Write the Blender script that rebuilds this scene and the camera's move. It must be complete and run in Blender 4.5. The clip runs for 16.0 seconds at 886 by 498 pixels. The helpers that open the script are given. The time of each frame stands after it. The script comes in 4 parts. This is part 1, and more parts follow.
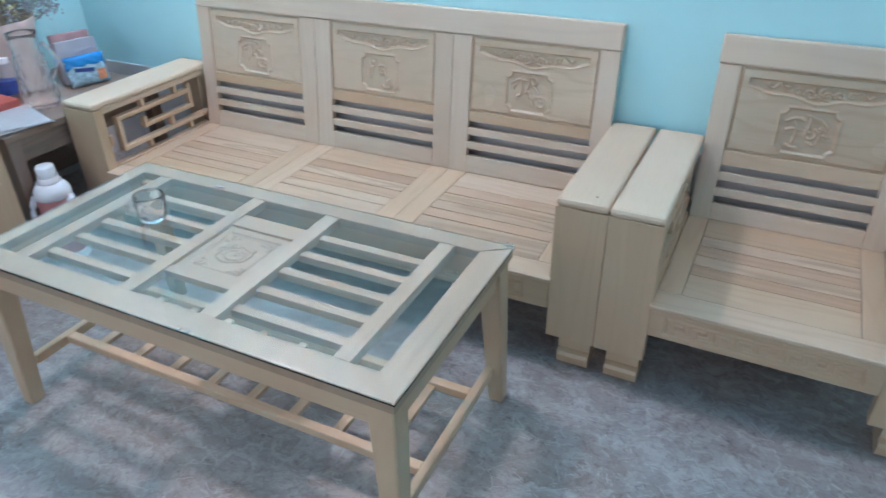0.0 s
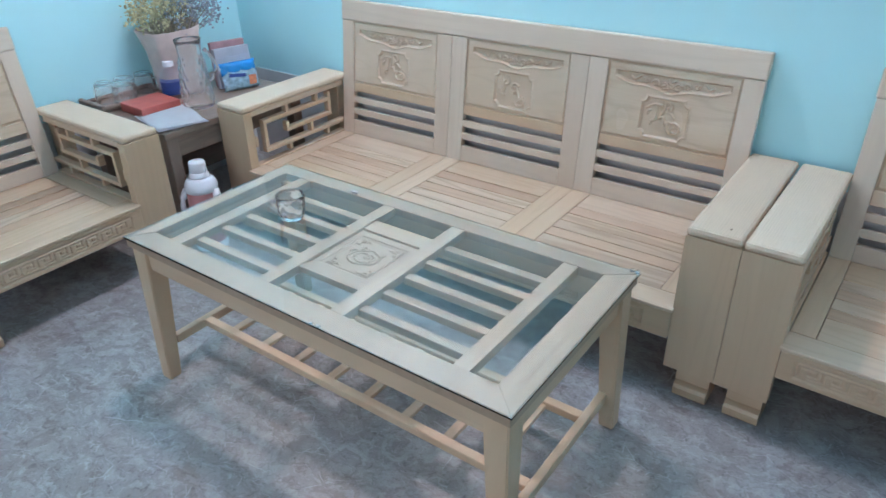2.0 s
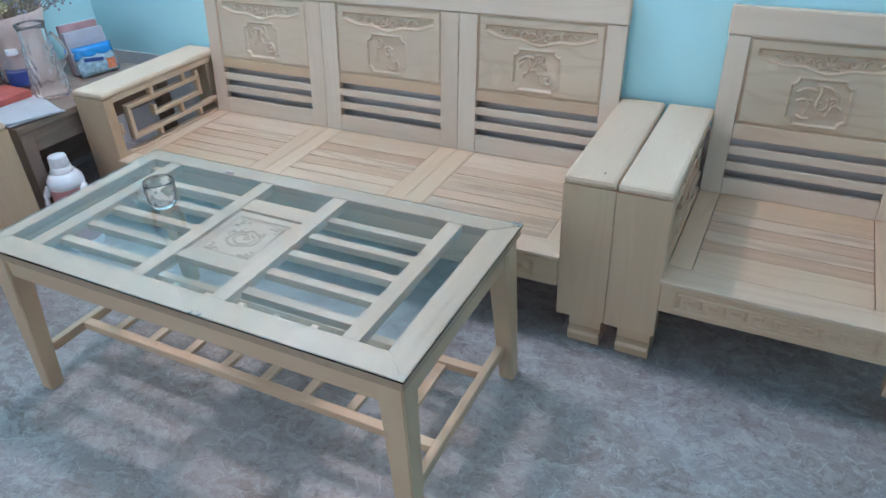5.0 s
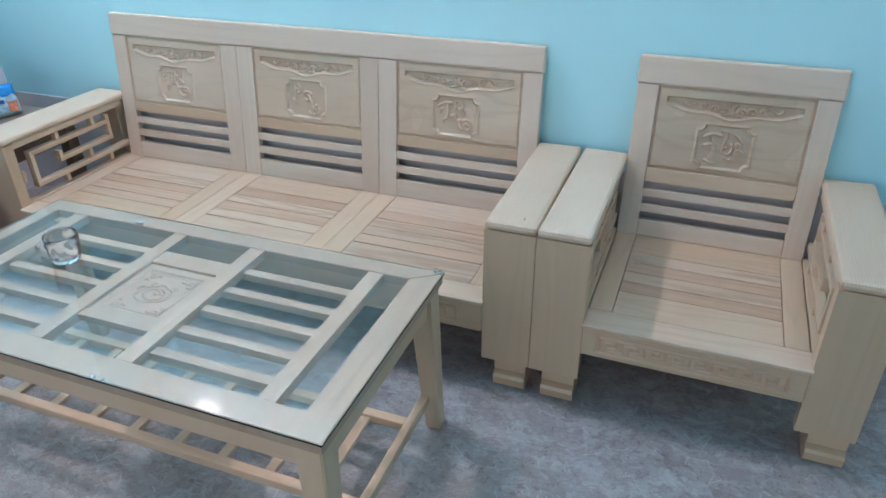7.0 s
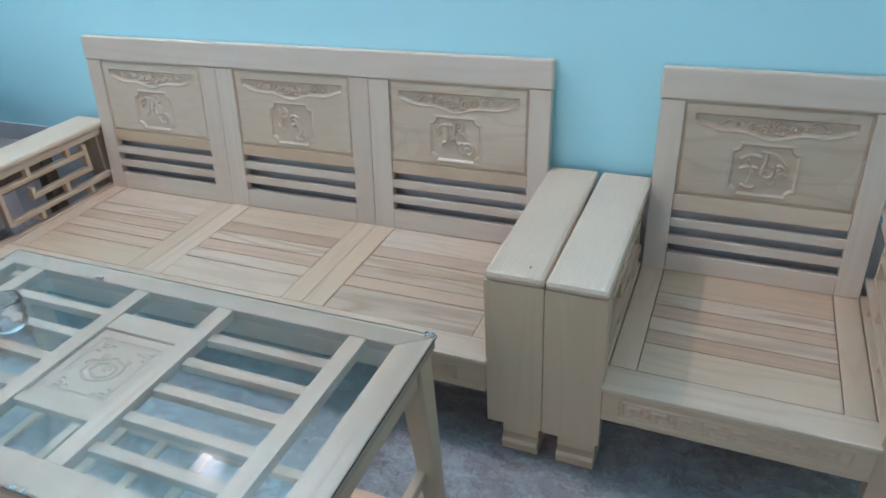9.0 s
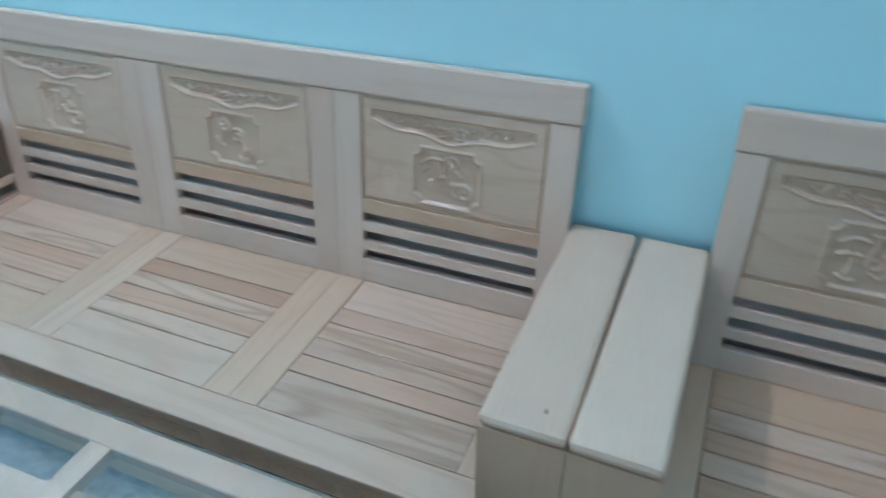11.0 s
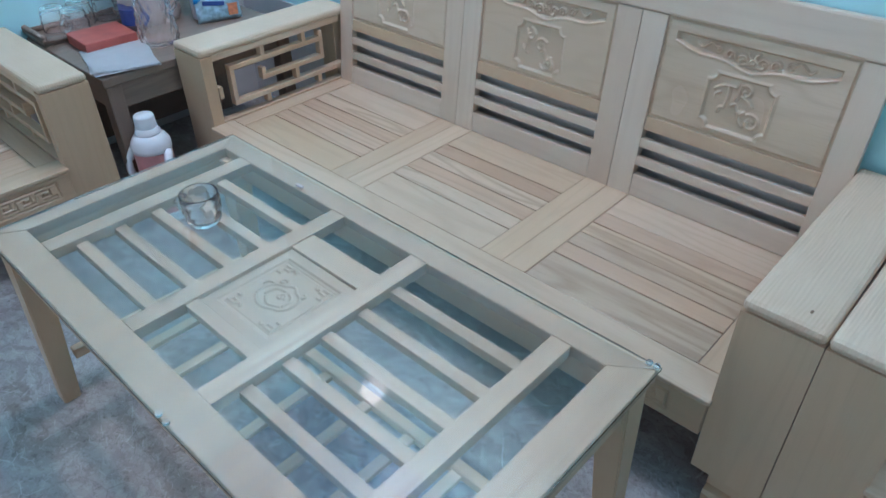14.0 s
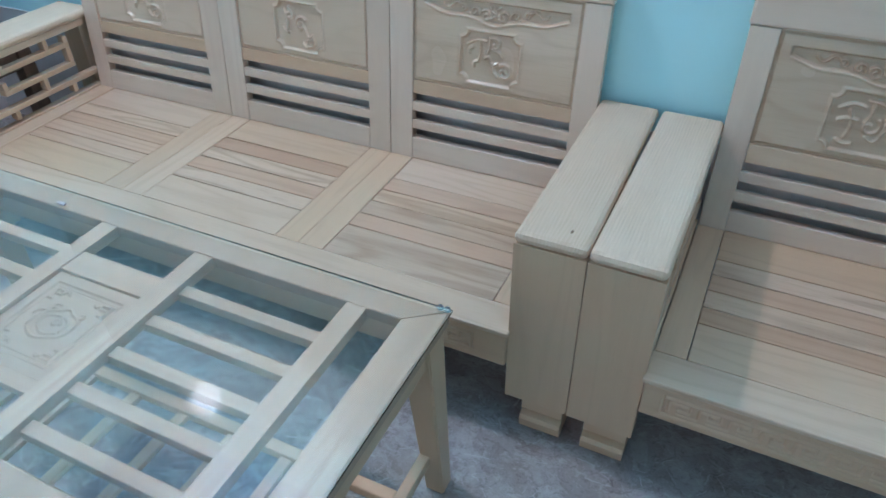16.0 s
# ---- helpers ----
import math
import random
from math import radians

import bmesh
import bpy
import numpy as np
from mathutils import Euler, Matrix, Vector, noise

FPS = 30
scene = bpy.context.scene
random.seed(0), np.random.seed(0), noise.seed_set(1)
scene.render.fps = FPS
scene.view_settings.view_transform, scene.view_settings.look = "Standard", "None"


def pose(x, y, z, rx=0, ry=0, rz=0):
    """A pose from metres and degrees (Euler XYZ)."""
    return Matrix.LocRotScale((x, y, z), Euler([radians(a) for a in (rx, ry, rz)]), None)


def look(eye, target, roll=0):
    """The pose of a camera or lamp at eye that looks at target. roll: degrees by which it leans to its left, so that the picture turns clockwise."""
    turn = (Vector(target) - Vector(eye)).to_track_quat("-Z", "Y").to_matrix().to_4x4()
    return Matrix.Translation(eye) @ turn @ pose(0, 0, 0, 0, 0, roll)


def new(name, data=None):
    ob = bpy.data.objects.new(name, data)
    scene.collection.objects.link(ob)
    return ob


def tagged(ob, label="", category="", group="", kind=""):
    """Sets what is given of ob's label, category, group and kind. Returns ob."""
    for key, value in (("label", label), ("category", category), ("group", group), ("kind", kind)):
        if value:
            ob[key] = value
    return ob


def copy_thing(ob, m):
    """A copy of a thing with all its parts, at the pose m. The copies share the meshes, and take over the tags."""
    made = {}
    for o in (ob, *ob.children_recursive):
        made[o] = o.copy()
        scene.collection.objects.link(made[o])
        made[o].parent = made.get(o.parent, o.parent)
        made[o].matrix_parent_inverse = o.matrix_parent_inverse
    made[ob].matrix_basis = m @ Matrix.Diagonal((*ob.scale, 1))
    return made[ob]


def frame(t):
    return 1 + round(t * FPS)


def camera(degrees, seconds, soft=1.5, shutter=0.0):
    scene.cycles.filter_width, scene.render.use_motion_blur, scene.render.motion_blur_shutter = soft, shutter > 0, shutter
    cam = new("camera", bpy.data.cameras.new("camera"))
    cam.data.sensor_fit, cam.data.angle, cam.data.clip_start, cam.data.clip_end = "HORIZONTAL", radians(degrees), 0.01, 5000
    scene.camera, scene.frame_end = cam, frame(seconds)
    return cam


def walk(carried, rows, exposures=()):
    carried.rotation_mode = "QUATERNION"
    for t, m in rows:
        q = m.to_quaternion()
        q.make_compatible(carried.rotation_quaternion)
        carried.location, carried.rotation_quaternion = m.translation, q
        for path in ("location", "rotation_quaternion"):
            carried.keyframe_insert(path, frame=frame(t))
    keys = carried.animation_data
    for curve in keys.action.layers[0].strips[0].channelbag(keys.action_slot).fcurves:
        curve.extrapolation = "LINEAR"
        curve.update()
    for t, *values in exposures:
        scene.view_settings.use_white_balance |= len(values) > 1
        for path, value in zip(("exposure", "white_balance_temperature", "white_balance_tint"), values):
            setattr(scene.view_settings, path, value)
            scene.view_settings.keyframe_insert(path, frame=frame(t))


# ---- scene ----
cam = camera(64.9, 16.0, shutter=0.4)
PATH = [
    (0, (0.518, -1.471, 1.426), (-0.241, 0.061, 0.388), -0.9),
    (0.5, (0.502, -1.487, 1.434), (-0.376, -0.013, 0.407), -0.6),
    (1, (0.521, -1.479, 1.435), (-0.323, 0.023, 0.419), -0.8),
    (1.5, (0.5, -1.494, 1.443), (-0.387, -0.004, 0.447), -0.1),
    (2, (0.49, -1.517, 1.438), (-0.54, -0.12, 0.445), -1.2),
    (2.5, (0.487, -1.525, 1.447), (-0.569, -0.148, 0.452), -1.5),
    (3, (0.485, -1.535, 1.437), (-0.615, -0.194, 0.442), -1.5),
    (3.5, (0.498, -1.531, 1.441), (-0.569, -0.165, 0.443), -1.8),
    (4, (0.534, -1.503, 1.425), (-0.411, -0.08, 0.385), -2.7),
    (4.2, (0.546, -1.487, 1.416), (-0.332, -0.038, 0.354), -3.5),
    (6.3, (0.522, -1.461, 1.426), (-0.228, 0.062, 0.37), -2.8),
    (6.5, (0.547, -1.454, 1.441), (-0.188, 0.084, 0.395), -2.9),
    (7, (0.545, -1.426, 1.437), (-0.079, 0.192, 0.44), -0.7),
    (7.5, (0.535, -1.427, 1.441), (-0.099, 0.193, 0.454), -0.2),
    (8, (0.539, -1.404, 1.446), (-0.081, 0.215, 0.448), -0.7),
    (8.5, (0.516, -1.288, 1.46), (-0.165, 0.286, 0.43), -2.7),
    (8.7, (0.525, -1.219, 1.446), (-0.187, 0.36, 0.445), -3.6),
    (10.8, (0.336, -0.604, 1.396), (-0.206, 0.952, 0.262), -1.6),
    (11, (0.303, -0.557, 1.392), (-0.347, 0.975, 0.283), -0.6),
    (11.5, (0.282, -0.517, 1.382), (-0.642, 0.87, 0.276), -3.6),
    (12, (0.294, -0.522, 1.392), (-0.66, 0.856, 0.3), -1.7),
    (12.5, (0.291, -0.553, 1.396), (-0.705, 0.799, 0.31), -1.2),
    (13, (0.278, -0.638, 1.394), (-0.734, 0.696, 0.301), -0.1),
    (13.5, (0.285, -0.773, 1.383), (-0.75, 0.503, 0.243), 1.1),
    (14, (0.3, -0.863, 1.367), (-0.802, 0.307, 0.177), -0.7),
    (14.5, (0.339, -0.868, 1.354), (-0.605, 0.384, 0.113), -1.5),
    (15, (0.379, -0.87, 1.36), (-0.446, 0.466, 0.122), -2.5),
    (15.5, (0.387, -0.858, 1.353), (-0.373, 0.515, 0.113), -2.1),
    (16, (0.395, -0.84, 1.355), (-0.3, 0.575, 0.125), -1.2),
]
# exposure and white balance along the way
LOOKS = [(0.0, 0.53, 6500, 11), (6.5, 0.50, 6500, 11), (8.7, 0.38, 6450, 10), (10.8, 0.14, 5950, 7), (13.0, 0.09, 5950, 7), (14.0, 0.18, 6080, 8), (16.0, 0.26, 6130, 8)]
walk(cam, [(t, look(eye, target, roll)) for t, eye, target, roll in PATH], LOOKS)

# ---- world and light ----
world = bpy.data.worlds.new("sky")
world.use_nodes = True
scene.world = world
wn = world.node_tree
sky = wn.nodes.new("ShaderNodeTexSky")
sky.sky_type, sky.sun_disc = "NISHITA", False
sky.sun_elevation, sky.sun_rotation = radians(40), radians(200)
wn.links.new(sky.outputs[0], wn.nodes["Background"].inputs[0])
wn.nodes["Background"].inputs[1].default_value = 0.1

# room: back wall, left wall, right wall, wall behind, ceiling
WALL_Y, WALL_X, RIGHT_X, REAR_Y, CEIL = 0.836, -2.503, 3.0, -3.4, 3.1


def area(name, eye, target, sx, sy, power, color):
    data = bpy.data.lights.new(name, "AREA")
    data.shape, data.size, data.size_y, data.energy, data.color = "RECTANGLE", sx, sy, power, color
    ob = new(name, data)
    ob.matrix_world = look(eye, target)
    return ob


# added cool fill lamp behind the camera, brightens wall and front faces
area("frontal_fill", (-0.7, REAR_Y + 0.02, 1.7), (-0.7, 0.5, 1.5), 2.3, 1.8, 12, (0.93, 0.855, 1.0))

# ---- materials ----


class Net:
    def __init__(self, name):
        self.mat = bpy.data.materials.new(name)
        self.mat.use_nodes = True
        self.tree = self.mat.node_tree
        self.bsdf = self.tree.nodes["Principled BSDF"]

    def node(self, kind, **inputs):
        n = self.tree.nodes.new(kind)
        for key, value in inputs.items():
            self.put(n, key.replace("_", " "), value)
        return n

    def put(self, n, key, value):
        sock = n.inputs[int(key[1:])] if key[0] == "i" and key[1:].isdigit() else n.inputs[key]
        if isinstance(value, bpy.types.NodeSocket):
            self.tree.links.new(value, sock)
        else:
            sock.default_value = value

    def math(self, op, a, b=0.0):
        n = self.tree.nodes.new("ShaderNodeMath")
        n.operation = op
        self.put(n, "i0", a), self.put(n, "i1", b)
        return n.outputs[0]

    def mix(self, f, a, b):
        n = self.tree.nodes.new("ShaderNodeMix")
        n.data_type = "RGBA"
        self.put(n, "i0", f), self.put(n, "i6", a), self.put(n, "i7", b)
        return n.outputs[2]

    def ramp(self, f, lo, hi):
        n = self.tree.nodes.new("ShaderNodeMapRange")
        self.put(n, "i0", f), self.put(n, "i1", lo), self.put(n, "i2", hi)
        return n.outputs[0]

    def coords(self, scale, jitter=0.0, source="Object"):
        tc = self.tree.nodes.new("ShaderNodeTexCoord").outputs[source]
        if jitter:
            oi = self.tree.nodes.new("ShaderNodeObjectInfo").outputs["Random"]
            v = self.tree.nodes.new("ShaderNodeVectorMath")
            v.operation = "MULTIPLY_ADD"
            c = self.node("ShaderNodeCombineXYZ", X=oi, Y=oi, Z=oi)
            self.put(v, "i0", c.outputs[0]), self.put(v, "i1", (jitter, jitter * 1.7, jitter * 0.6)), self.put(v, "i2", tc)
            tc = v.outputs[0]
        m = self.tree.nodes.new("ShaderNodeMapping")
        self.put(m, "Vector", tc), self.put(m, "Scale", scale)
        return m.outputs[0]

    def noise(self, vec, scale=1.0, detail=4.0, rough=0.55, dist=0.0):
        return self.node("ShaderNodeTexNoise", Vector=vec, Scale=scale, Detail=detail, Roughness=rough, Distortion=dist).outputs["Fac"]

    def set(self, color=None, rough=None, metal=None, bump=None, strength=0.3, dist=0.002, **more):
        for key, value in (("Base Color", color), ("Roughness", rough), ("Metallic", metal)):
            if value is not None:
                self.put(self.bsdf, key, value)
        if bump is not None:
            b = self.node("ShaderNodeBump", Height=bump, Strength=strength, Distance=dist)
            self.put(self.bsdf, "Normal", b.outputs[0])
        for key, value in more.items():
            self.put(self.bsdf, key.replace("_", " "), value)
        return self.mat


def wood(name, axis, light, dark, warm, rough=0.36, grain=1.0, along=0.8, ridge=0.25, coat=0.4):
    """Pale ash: long streaks and cathedral figure along one axis."""
    n = Net(name)
    wide = [6.5, 6.5, 6.5]
    wide[axis] = along
    fine = [190.0, 190.0, 190.0]
    fine[axis] = 3.0
    pore = [520.0, 520.0, 520.0]
    pore[axis] = 14.0
    big = n.noise(n.coords(wide, 31.0), 1.0, 2.0, 0.5, 0.15)
    rings = n.math("SINE", n.math("MULTIPLY", big, 62.0))
    rings = n.math("POWER", n.ramp(rings, -1.0, 1.0), 3.2)
    streak = n.noise(n.coords(fine, 31.0), 1.0, 3.0, 0.6)
    pores = n.ramp(n.noise(n.coords(pore, 31.0), 1.0, 2.0, 0.6), 0.56, 0.72)
    blot = n.noise(n.coords((2.2, 2.2, 2.2), 31.0), 1.0, 3.0)
    oi = n.tree.nodes.new("ShaderNodeObjectInfo").outputs["Random"]
    base = n.mix(n.math("MULTIPLY", n.ramp(oi, 0.1, 1.0), 0.72), light, warm)
    second = n.math("FRACT", n.math("MULTIPLY", oi, 13.7))
    base = n.mix(n.math("MULTIPLY", n.ramp(second, 0.45, 1.0), 0.42 * grain), base, dark)
    base = n.mix(n.math("MULTIPLY", n.ramp(blot, 0.35, 0.75), 0.35), base, warm)
    f = n.math("ADD", n.math("MULTIPLY", rings, 0.27 * grain), n.math("MULTIPLY", n.ramp(streak, 0.35, 0.8), ridge * grain))
    f = n.math("ADD", f, n.math("MULTIPLY", pores, 0.25 * grain))
    col = n.mix(n.ramp(f, 0.0, 1.15), base, dark)
    h = n.math("SUBTRACT", n.math("MULTIPLY", streak, -2.4 * ridge), n.math("ADD", n.math("MULTIPLY", rings, 0.5), n.math("MULTIPLY", pores, 0.4)))
    r = n.math("ADD", rough - 0.06, n.math("MULTIPLY", blot, 0.16))
    return n.set(col, r, bump=h, strength=0.22, dist=0.0012, Coat_Weight=coat, Coat_Roughness=0.12)


def ridged_wood(name, axis):
    """Unvarnished ash with raised, slightly wavy grain ridges."""
    n = Net(name)
    stretch = [9.0, 9.0, 9.0]
    stretch[axis] = 2.2
    sway_f = n.noise(n.coords(stretch, 31.0), 1.0, 3.0, 0.5)
    across = n.node("ShaderNodeSeparateXYZ", Vector=n.coords((1, 1, 1), 31.0)).outputs[(axis + 1) % 3 if axis != 1 else 0]
    phase = n.math("ADD", n.math("MULTIPLY", across, 900.0), n.math("MULTIPLY", sway_f, 34.0))
    ridge = n.ramp(n.math("SINE", phase), -1.0, 1.0)
    fine = [420.0, 420.0, 420.0]
    fine[axis] = 12.0
    hair = n.noise(n.coords(fine, 31.0), 1.0, 3.0, 0.6)
    patchy = n.ramp(n.noise(n.coords((5.0, 5.0, 5.0), 31.0), 1.0, 3.0), 0.36, 0.62)
    oi = n.tree.nodes.new("ShaderNodeObjectInfo").outputs["Random"]
    base = n.mix(oi, (0.70, 0.545, 0.395, 1), (0.63, 0.465, 0.325, 1))
    line = n.math("MULTIPLY", n.math("MULTIPLY", ridge, n.math("ADD", 0.25, patchy)), 0.20)
    col = n.mix(n.math("ADD", line, n.math("MULTIPLY", n.ramp(hair, 0.45, 0.75), 0.22)), base, (0.43, 0.30, 0.195, 1))
    h = n.math("SUBTRACT", n.math("MULTIPLY", ridge, -1.0), n.math("MULTIPLY", hair, 0.6))
    return n.set(col, 0.55, bump=h, strength=0.35, dist=0.0012)


LIGHT, DARK, WARM = (0.67, 0.50, 0.35, 1), (0.40, 0.255, 0.16, 1), (0.635, 0.44, 0.275, 1)
ASH = [wood("pale_ash_" + "xyz"[a], a, LIGHT, DARK, WARM, 0.36, 0.62, 0.7, 0.14) for a in range(3)]
PLANK = [wood("seat_ash_" + "xyz"[a], a, (0.69, 0.525, 0.38, 1), (0.37, 0.225, 0.13, 1), (0.60, 0.40, 0.235, 1), 0.33, 0.75, 0.7, 0.12, 0.5) for a in range(3)]
PALE = [ridged_wood("bare_ash_" + "xyz"[a], a) for a in range(3)]
# tabletop ash, its colour darkened for the light lost under the glass sheet
DIMMED_TOP = [wood("dimmed_table_ash_" + "xyz"[a], a, (0.47, 0.345, 0.245, 1), (0.28, 0.19, 0.125, 1), (0.43, 0.30, 0.20, 1), 0.5, 1.0, 0.25, 0.45, 0.05) for a in range(3)]
NARROW = [wood("warm_seat_ash_" + "xyz"[a], a, (0.665, 0.465, 0.32, 1), (0.33, 0.19, 0.11, 1), (0.56, 0.355, 0.22, 1), 0.33, 0.95, 0.7, 0.14, 0.5) for a in range(3)]
# warm ash for fronts and legs, with the shade of front faces in its colour
SHADED_FRONT = [wood("shaded_front_ash_" + "xyz"[a], a, (0.64, 0.45, 0.30, 1), (0.42, 0.27, 0.17, 1), (0.60, 0.41, 0.255, 1), 0.42, 0.5, 0.6, 0.12, 0.2) for a in range(3)]
# the same ash, paler and less orange: bluish haze over the backs, mixed into the colour
HAZED_BACK = [wood("hazed_back_ash_" + "xyz"[a], a, (0.70, 0.565, 0.44, 1), (0.45, 0.32, 0.225, 1), (0.67, 0.515, 0.385, 1), 0.34, 0.5, 0.6, 0.12, 0.5) for a in range(3)]
FIGURED = wood("figured_ash", 0, (0.69, 0.53, 0.39, 1), (0.30, 0.18, 0.10, 1), (0.63, 0.44, 0.28, 1), 0.34, 1.7, 0.9, 0.10)
PANEL_ASH = wood("panel_ash", 0, (0.69, 0.545, 0.405, 1), (0.42, 0.29, 0.19, 1), (0.67, 0.50, 0.34, 1), 0.24, 0.45, 1.6, 0.12, 0.7)
PANEL_FIGURED = wood("figured_panel_ash", 0, (0.69, 0.545, 0.405, 1), (0.38, 0.255, 0.165, 1), (0.67, 0.50, 0.34, 1), 0.24, 0.95, 1.3, 0.12, 0.7)
ASH[2] = wood("quiet_ash_z", 2, LIGHT, DARK, WARM, 0.36, 0.55, 0.3)
BROWN = [wood("brown_wood_" + "xyz"[a], a, (0.30, 0.215, 0.17, 1), (0.14, 0.10, 0.08, 1), (0.25, 0.18, 0.14, 1), 0.4) for a in range(3)]


def wall_paint(name, one, two):
    n = Net(name)
    v = n.coords((1, 1, 1), 0, "Object")
    a = n.noise(v, 1.3, 4)
    b = n.noise(v, 60.0, 3)
    col = n.mix(n.ramp(a, 0.3, 0.7), one, two)
    return n.set(col, 0.8, bump=b, strength=0.12, dist=0.002, Specular_IOR_Level=0.25)


def floor_stone():
    """Glazed stone-look tile: pale grey flakes, brown patches, short white veins, dark flecks."""
    n = Net("marbled_floor_tile")
    v = n.coords((1, 1, 1))
    bend = n.tree.nodes.new("ShaderNodeTexNoise")
    n.put(bend, "Vector", v), n.put(bend, "Scale", 7.0), n.put(bend, "Detail", 5.0), n.put(bend, "Roughness", 0.62)
    warp = n.tree.nodes.new("ShaderNodeVectorMath")
    warp.operation = "MULTIPLY_ADD"
    n.put(warp, "i0", bend.outputs["Color"]), n.put(warp, "i1", (0.16, 0.16, 0.0)), n.put(warp, "i2", v)
    w = warp.outputs[0]

    def cells(scale, rot, stretch, feature="F1", w=w):
        c = n.tree.nodes.new("ShaderNodeTexVoronoi")
        c.feature = feature
        n.put(c, "Vector", n.node("ShaderNodeMapping", Vector=w, Rotation=(0, 0, rot), Scale=(1.0, stretch, 1.0)).outputs[0]), n.put(c, "Scale", scale)
        return c

    shade = lambda c: n.node("ShaderNodeSeparateColor", Color=c.outputs["Color"]).outputs[0]
    patch = n.noise(w, 3.4, 5, 0.62, 0.5)
    cloud = n.noise(w, 16.0, 6, 0.7, 0.8)
    fleck = n.noise(v, 42.0, 6, 0.75, 0.6)
    grit = n.noise(v, 130.0, 3, 0.7)
    tint = n.noise(v, 1.6, 3)
    col = n.mix(n.ramp(patch, 0.38, 0.62), (0.205, 0.180, 0.168, 1), (0.305, 0.288, 0.278, 1))
    col = n.mix(n.math("MULTIPLY", n.ramp(shade(cells(9.0, 0.6, 1.9)), 0.35, 1.0), 0.42), col, (0.385, 0.375, 0.372, 1))
    col = n.mix(n.math("MULTIPLY", n.ramp(shade(cells(21.0, 1.9, 1.6)), 0.62, 1.0), 0.42), col, (0.45, 0.44, 0.44, 1))
    col = n.mix(n.math("MULTIPLY", n.ramp(cloud, 0.50, 0.62), 0.34), col, (0.41, 0.40, 0.395, 1))
    col = n.mix(n.math("MULTIPLY", n.ramp(tint, 0.44, 0.62), 0.42), col, (0.25, 0.195, 0.17, 1))
    col = n.mix(n.math("MULTIPLY", n.ramp(fleck, 0.45, 0.34), 0.62), col, (0.095, 0.082, 0.078, 1))
    col = n.mix(n.math("MULTIPLY", n.ramp(fleck, 0.56, 0.66), 0.45), col, (0.52, 0.515, 0.515, 1))
    col = n.mix(n.math("MULTIPLY", n.ramp(grit, 0.55, 0.7), 0.25), col, (0.12, 0.105, 0.10, 1))
    # layered flakes: soft pale ledges with a thin dark lower edge
    for k, rot in enumerate((0.15, 0.9, 2.4)):
        m = n.node("ShaderNodeMapping", Vector=w, Rotation=(0, 0, rot), Scale=(1.0, 2.6, 1.0), Location=(1.9 * k, 0.8 * k, 0))
        f = n.noise(m.outputs[0], 9.0 + 2 * k, 5, 0.6)
        col = n.mix(n.math("MULTIPLY", n.ramp(f, 0.555, 0.60), 0.24), col, (0.47, 0.465, 0.465, 1))
        rim = n.ramp(n.math("ABSOLUTE", n.math("SUBTRACT", f, 0.55)), 0.012, 0.002)
        col = n.mix(n.math("MULTIPLY", rim, 0.24), col, (0.13, 0.11, 0.105, 1))
    straight = n.tree.nodes.new("ShaderNodeVectorMath")
    straight.operation = "MULTIPLY_ADD"
    n.put(straight, "i0", bend.outputs["Color"]), n.put(straight, "i1", (0.035, 0.035, 0.0)), n.put(straight, "i2", v)
    veins, cracks = 0.0, 0.0
    for k, (scale, rot, stretch) in enumerate(((5.5, 0.5, 1.5), (8.5, 1.5, 1.8), (12.0, 2.6, 1.5))):
        edge = cells(scale, rot, stretch, "DISTANCE_TO_EDGE", straight.outputs[0]).outputs["Distance"]
        line = n.ramp(edge, 0.012 + 0.003 * k, 0.003)
        gate = n.ramp(n.noise(v, 11.0 + 4 * k, 4, 0.6), 0.545, 0.60)
        dark = n.ramp(n.noise(v, 6.0 + 2 * k, 4, 0.6), 0.45, 0.39)
        veins = n.math("MAXIMUM", veins, n.math("MULTIPLY", line, gate))
        cracks = n.math("MAXIMUM", cracks, n.math("MULTIPLY", line, dark))
    col = n.mix(n.math("MULTIPLY", cracks, 0.30), col, (0.085, 0.072, 0.068, 1))
    col = n.mix(n.math("MULTIPLY", veins, 0.40), col, (0.62, 0.625, 0.635, 1))
    return n.set(col, n.math("ADD", 0.28, n.math("MULTIPLY", cloud, 0.24)), bump=n.math("ADD", fleck, n.math("MULTIPLY", veins, 1.2)), strength=0.25)


def plain(name, color, rough=0.5, metal=0.0, vary=0.12, scale=18.0, **more):
    n = Net(name)
    f = n.noise(n.coords((1, 1, 1)), scale, 4)
    dim = tuple(c * (1 - vary * 2) for c in color[:3]) + (1,)
    col = n.mix(n.ramp(f, 0.3, 0.7), dim, tuple(color[:3]) + (1,))
    return n.set(col, rough, metal, bump=f, strength=0.06, **more)


def glass(name, color, rough=0.02, ior=1.5, clear=1.0):
    n = Net(name)
    return n.set(tuple(color) + (1,), rough, Transmission_Weight=clear, IOR=ior)


TEAL = wall_paint("teal_wall_paint", (0.50, 0.845, 0.885, 1), (0.525, 0.86, 0.90, 1))
FLOOR = floor_stone()
WHITE = plain("pale_blue_ceiling_paint", (0.40, 0.66, 0.88), 0.7, vary=0.02)
SHEET_GLASS = glass("green_sheet_glass", (0.855, 0.955, 0.955), 0.02, 1.45, 1.0)
CLEAR = glass("clear_glass", (0.97, 0.98, 0.98), 0.03, 1.31, 0.96)
PLASTIC = plain("white_plastic", (0.84, 0.84, 0.86), 0.35, vary=0.04)
PINK = plain("pink_printed_tin", (0.62, 0.27, 0.27), 0.35, vary=0.1, scale=25)
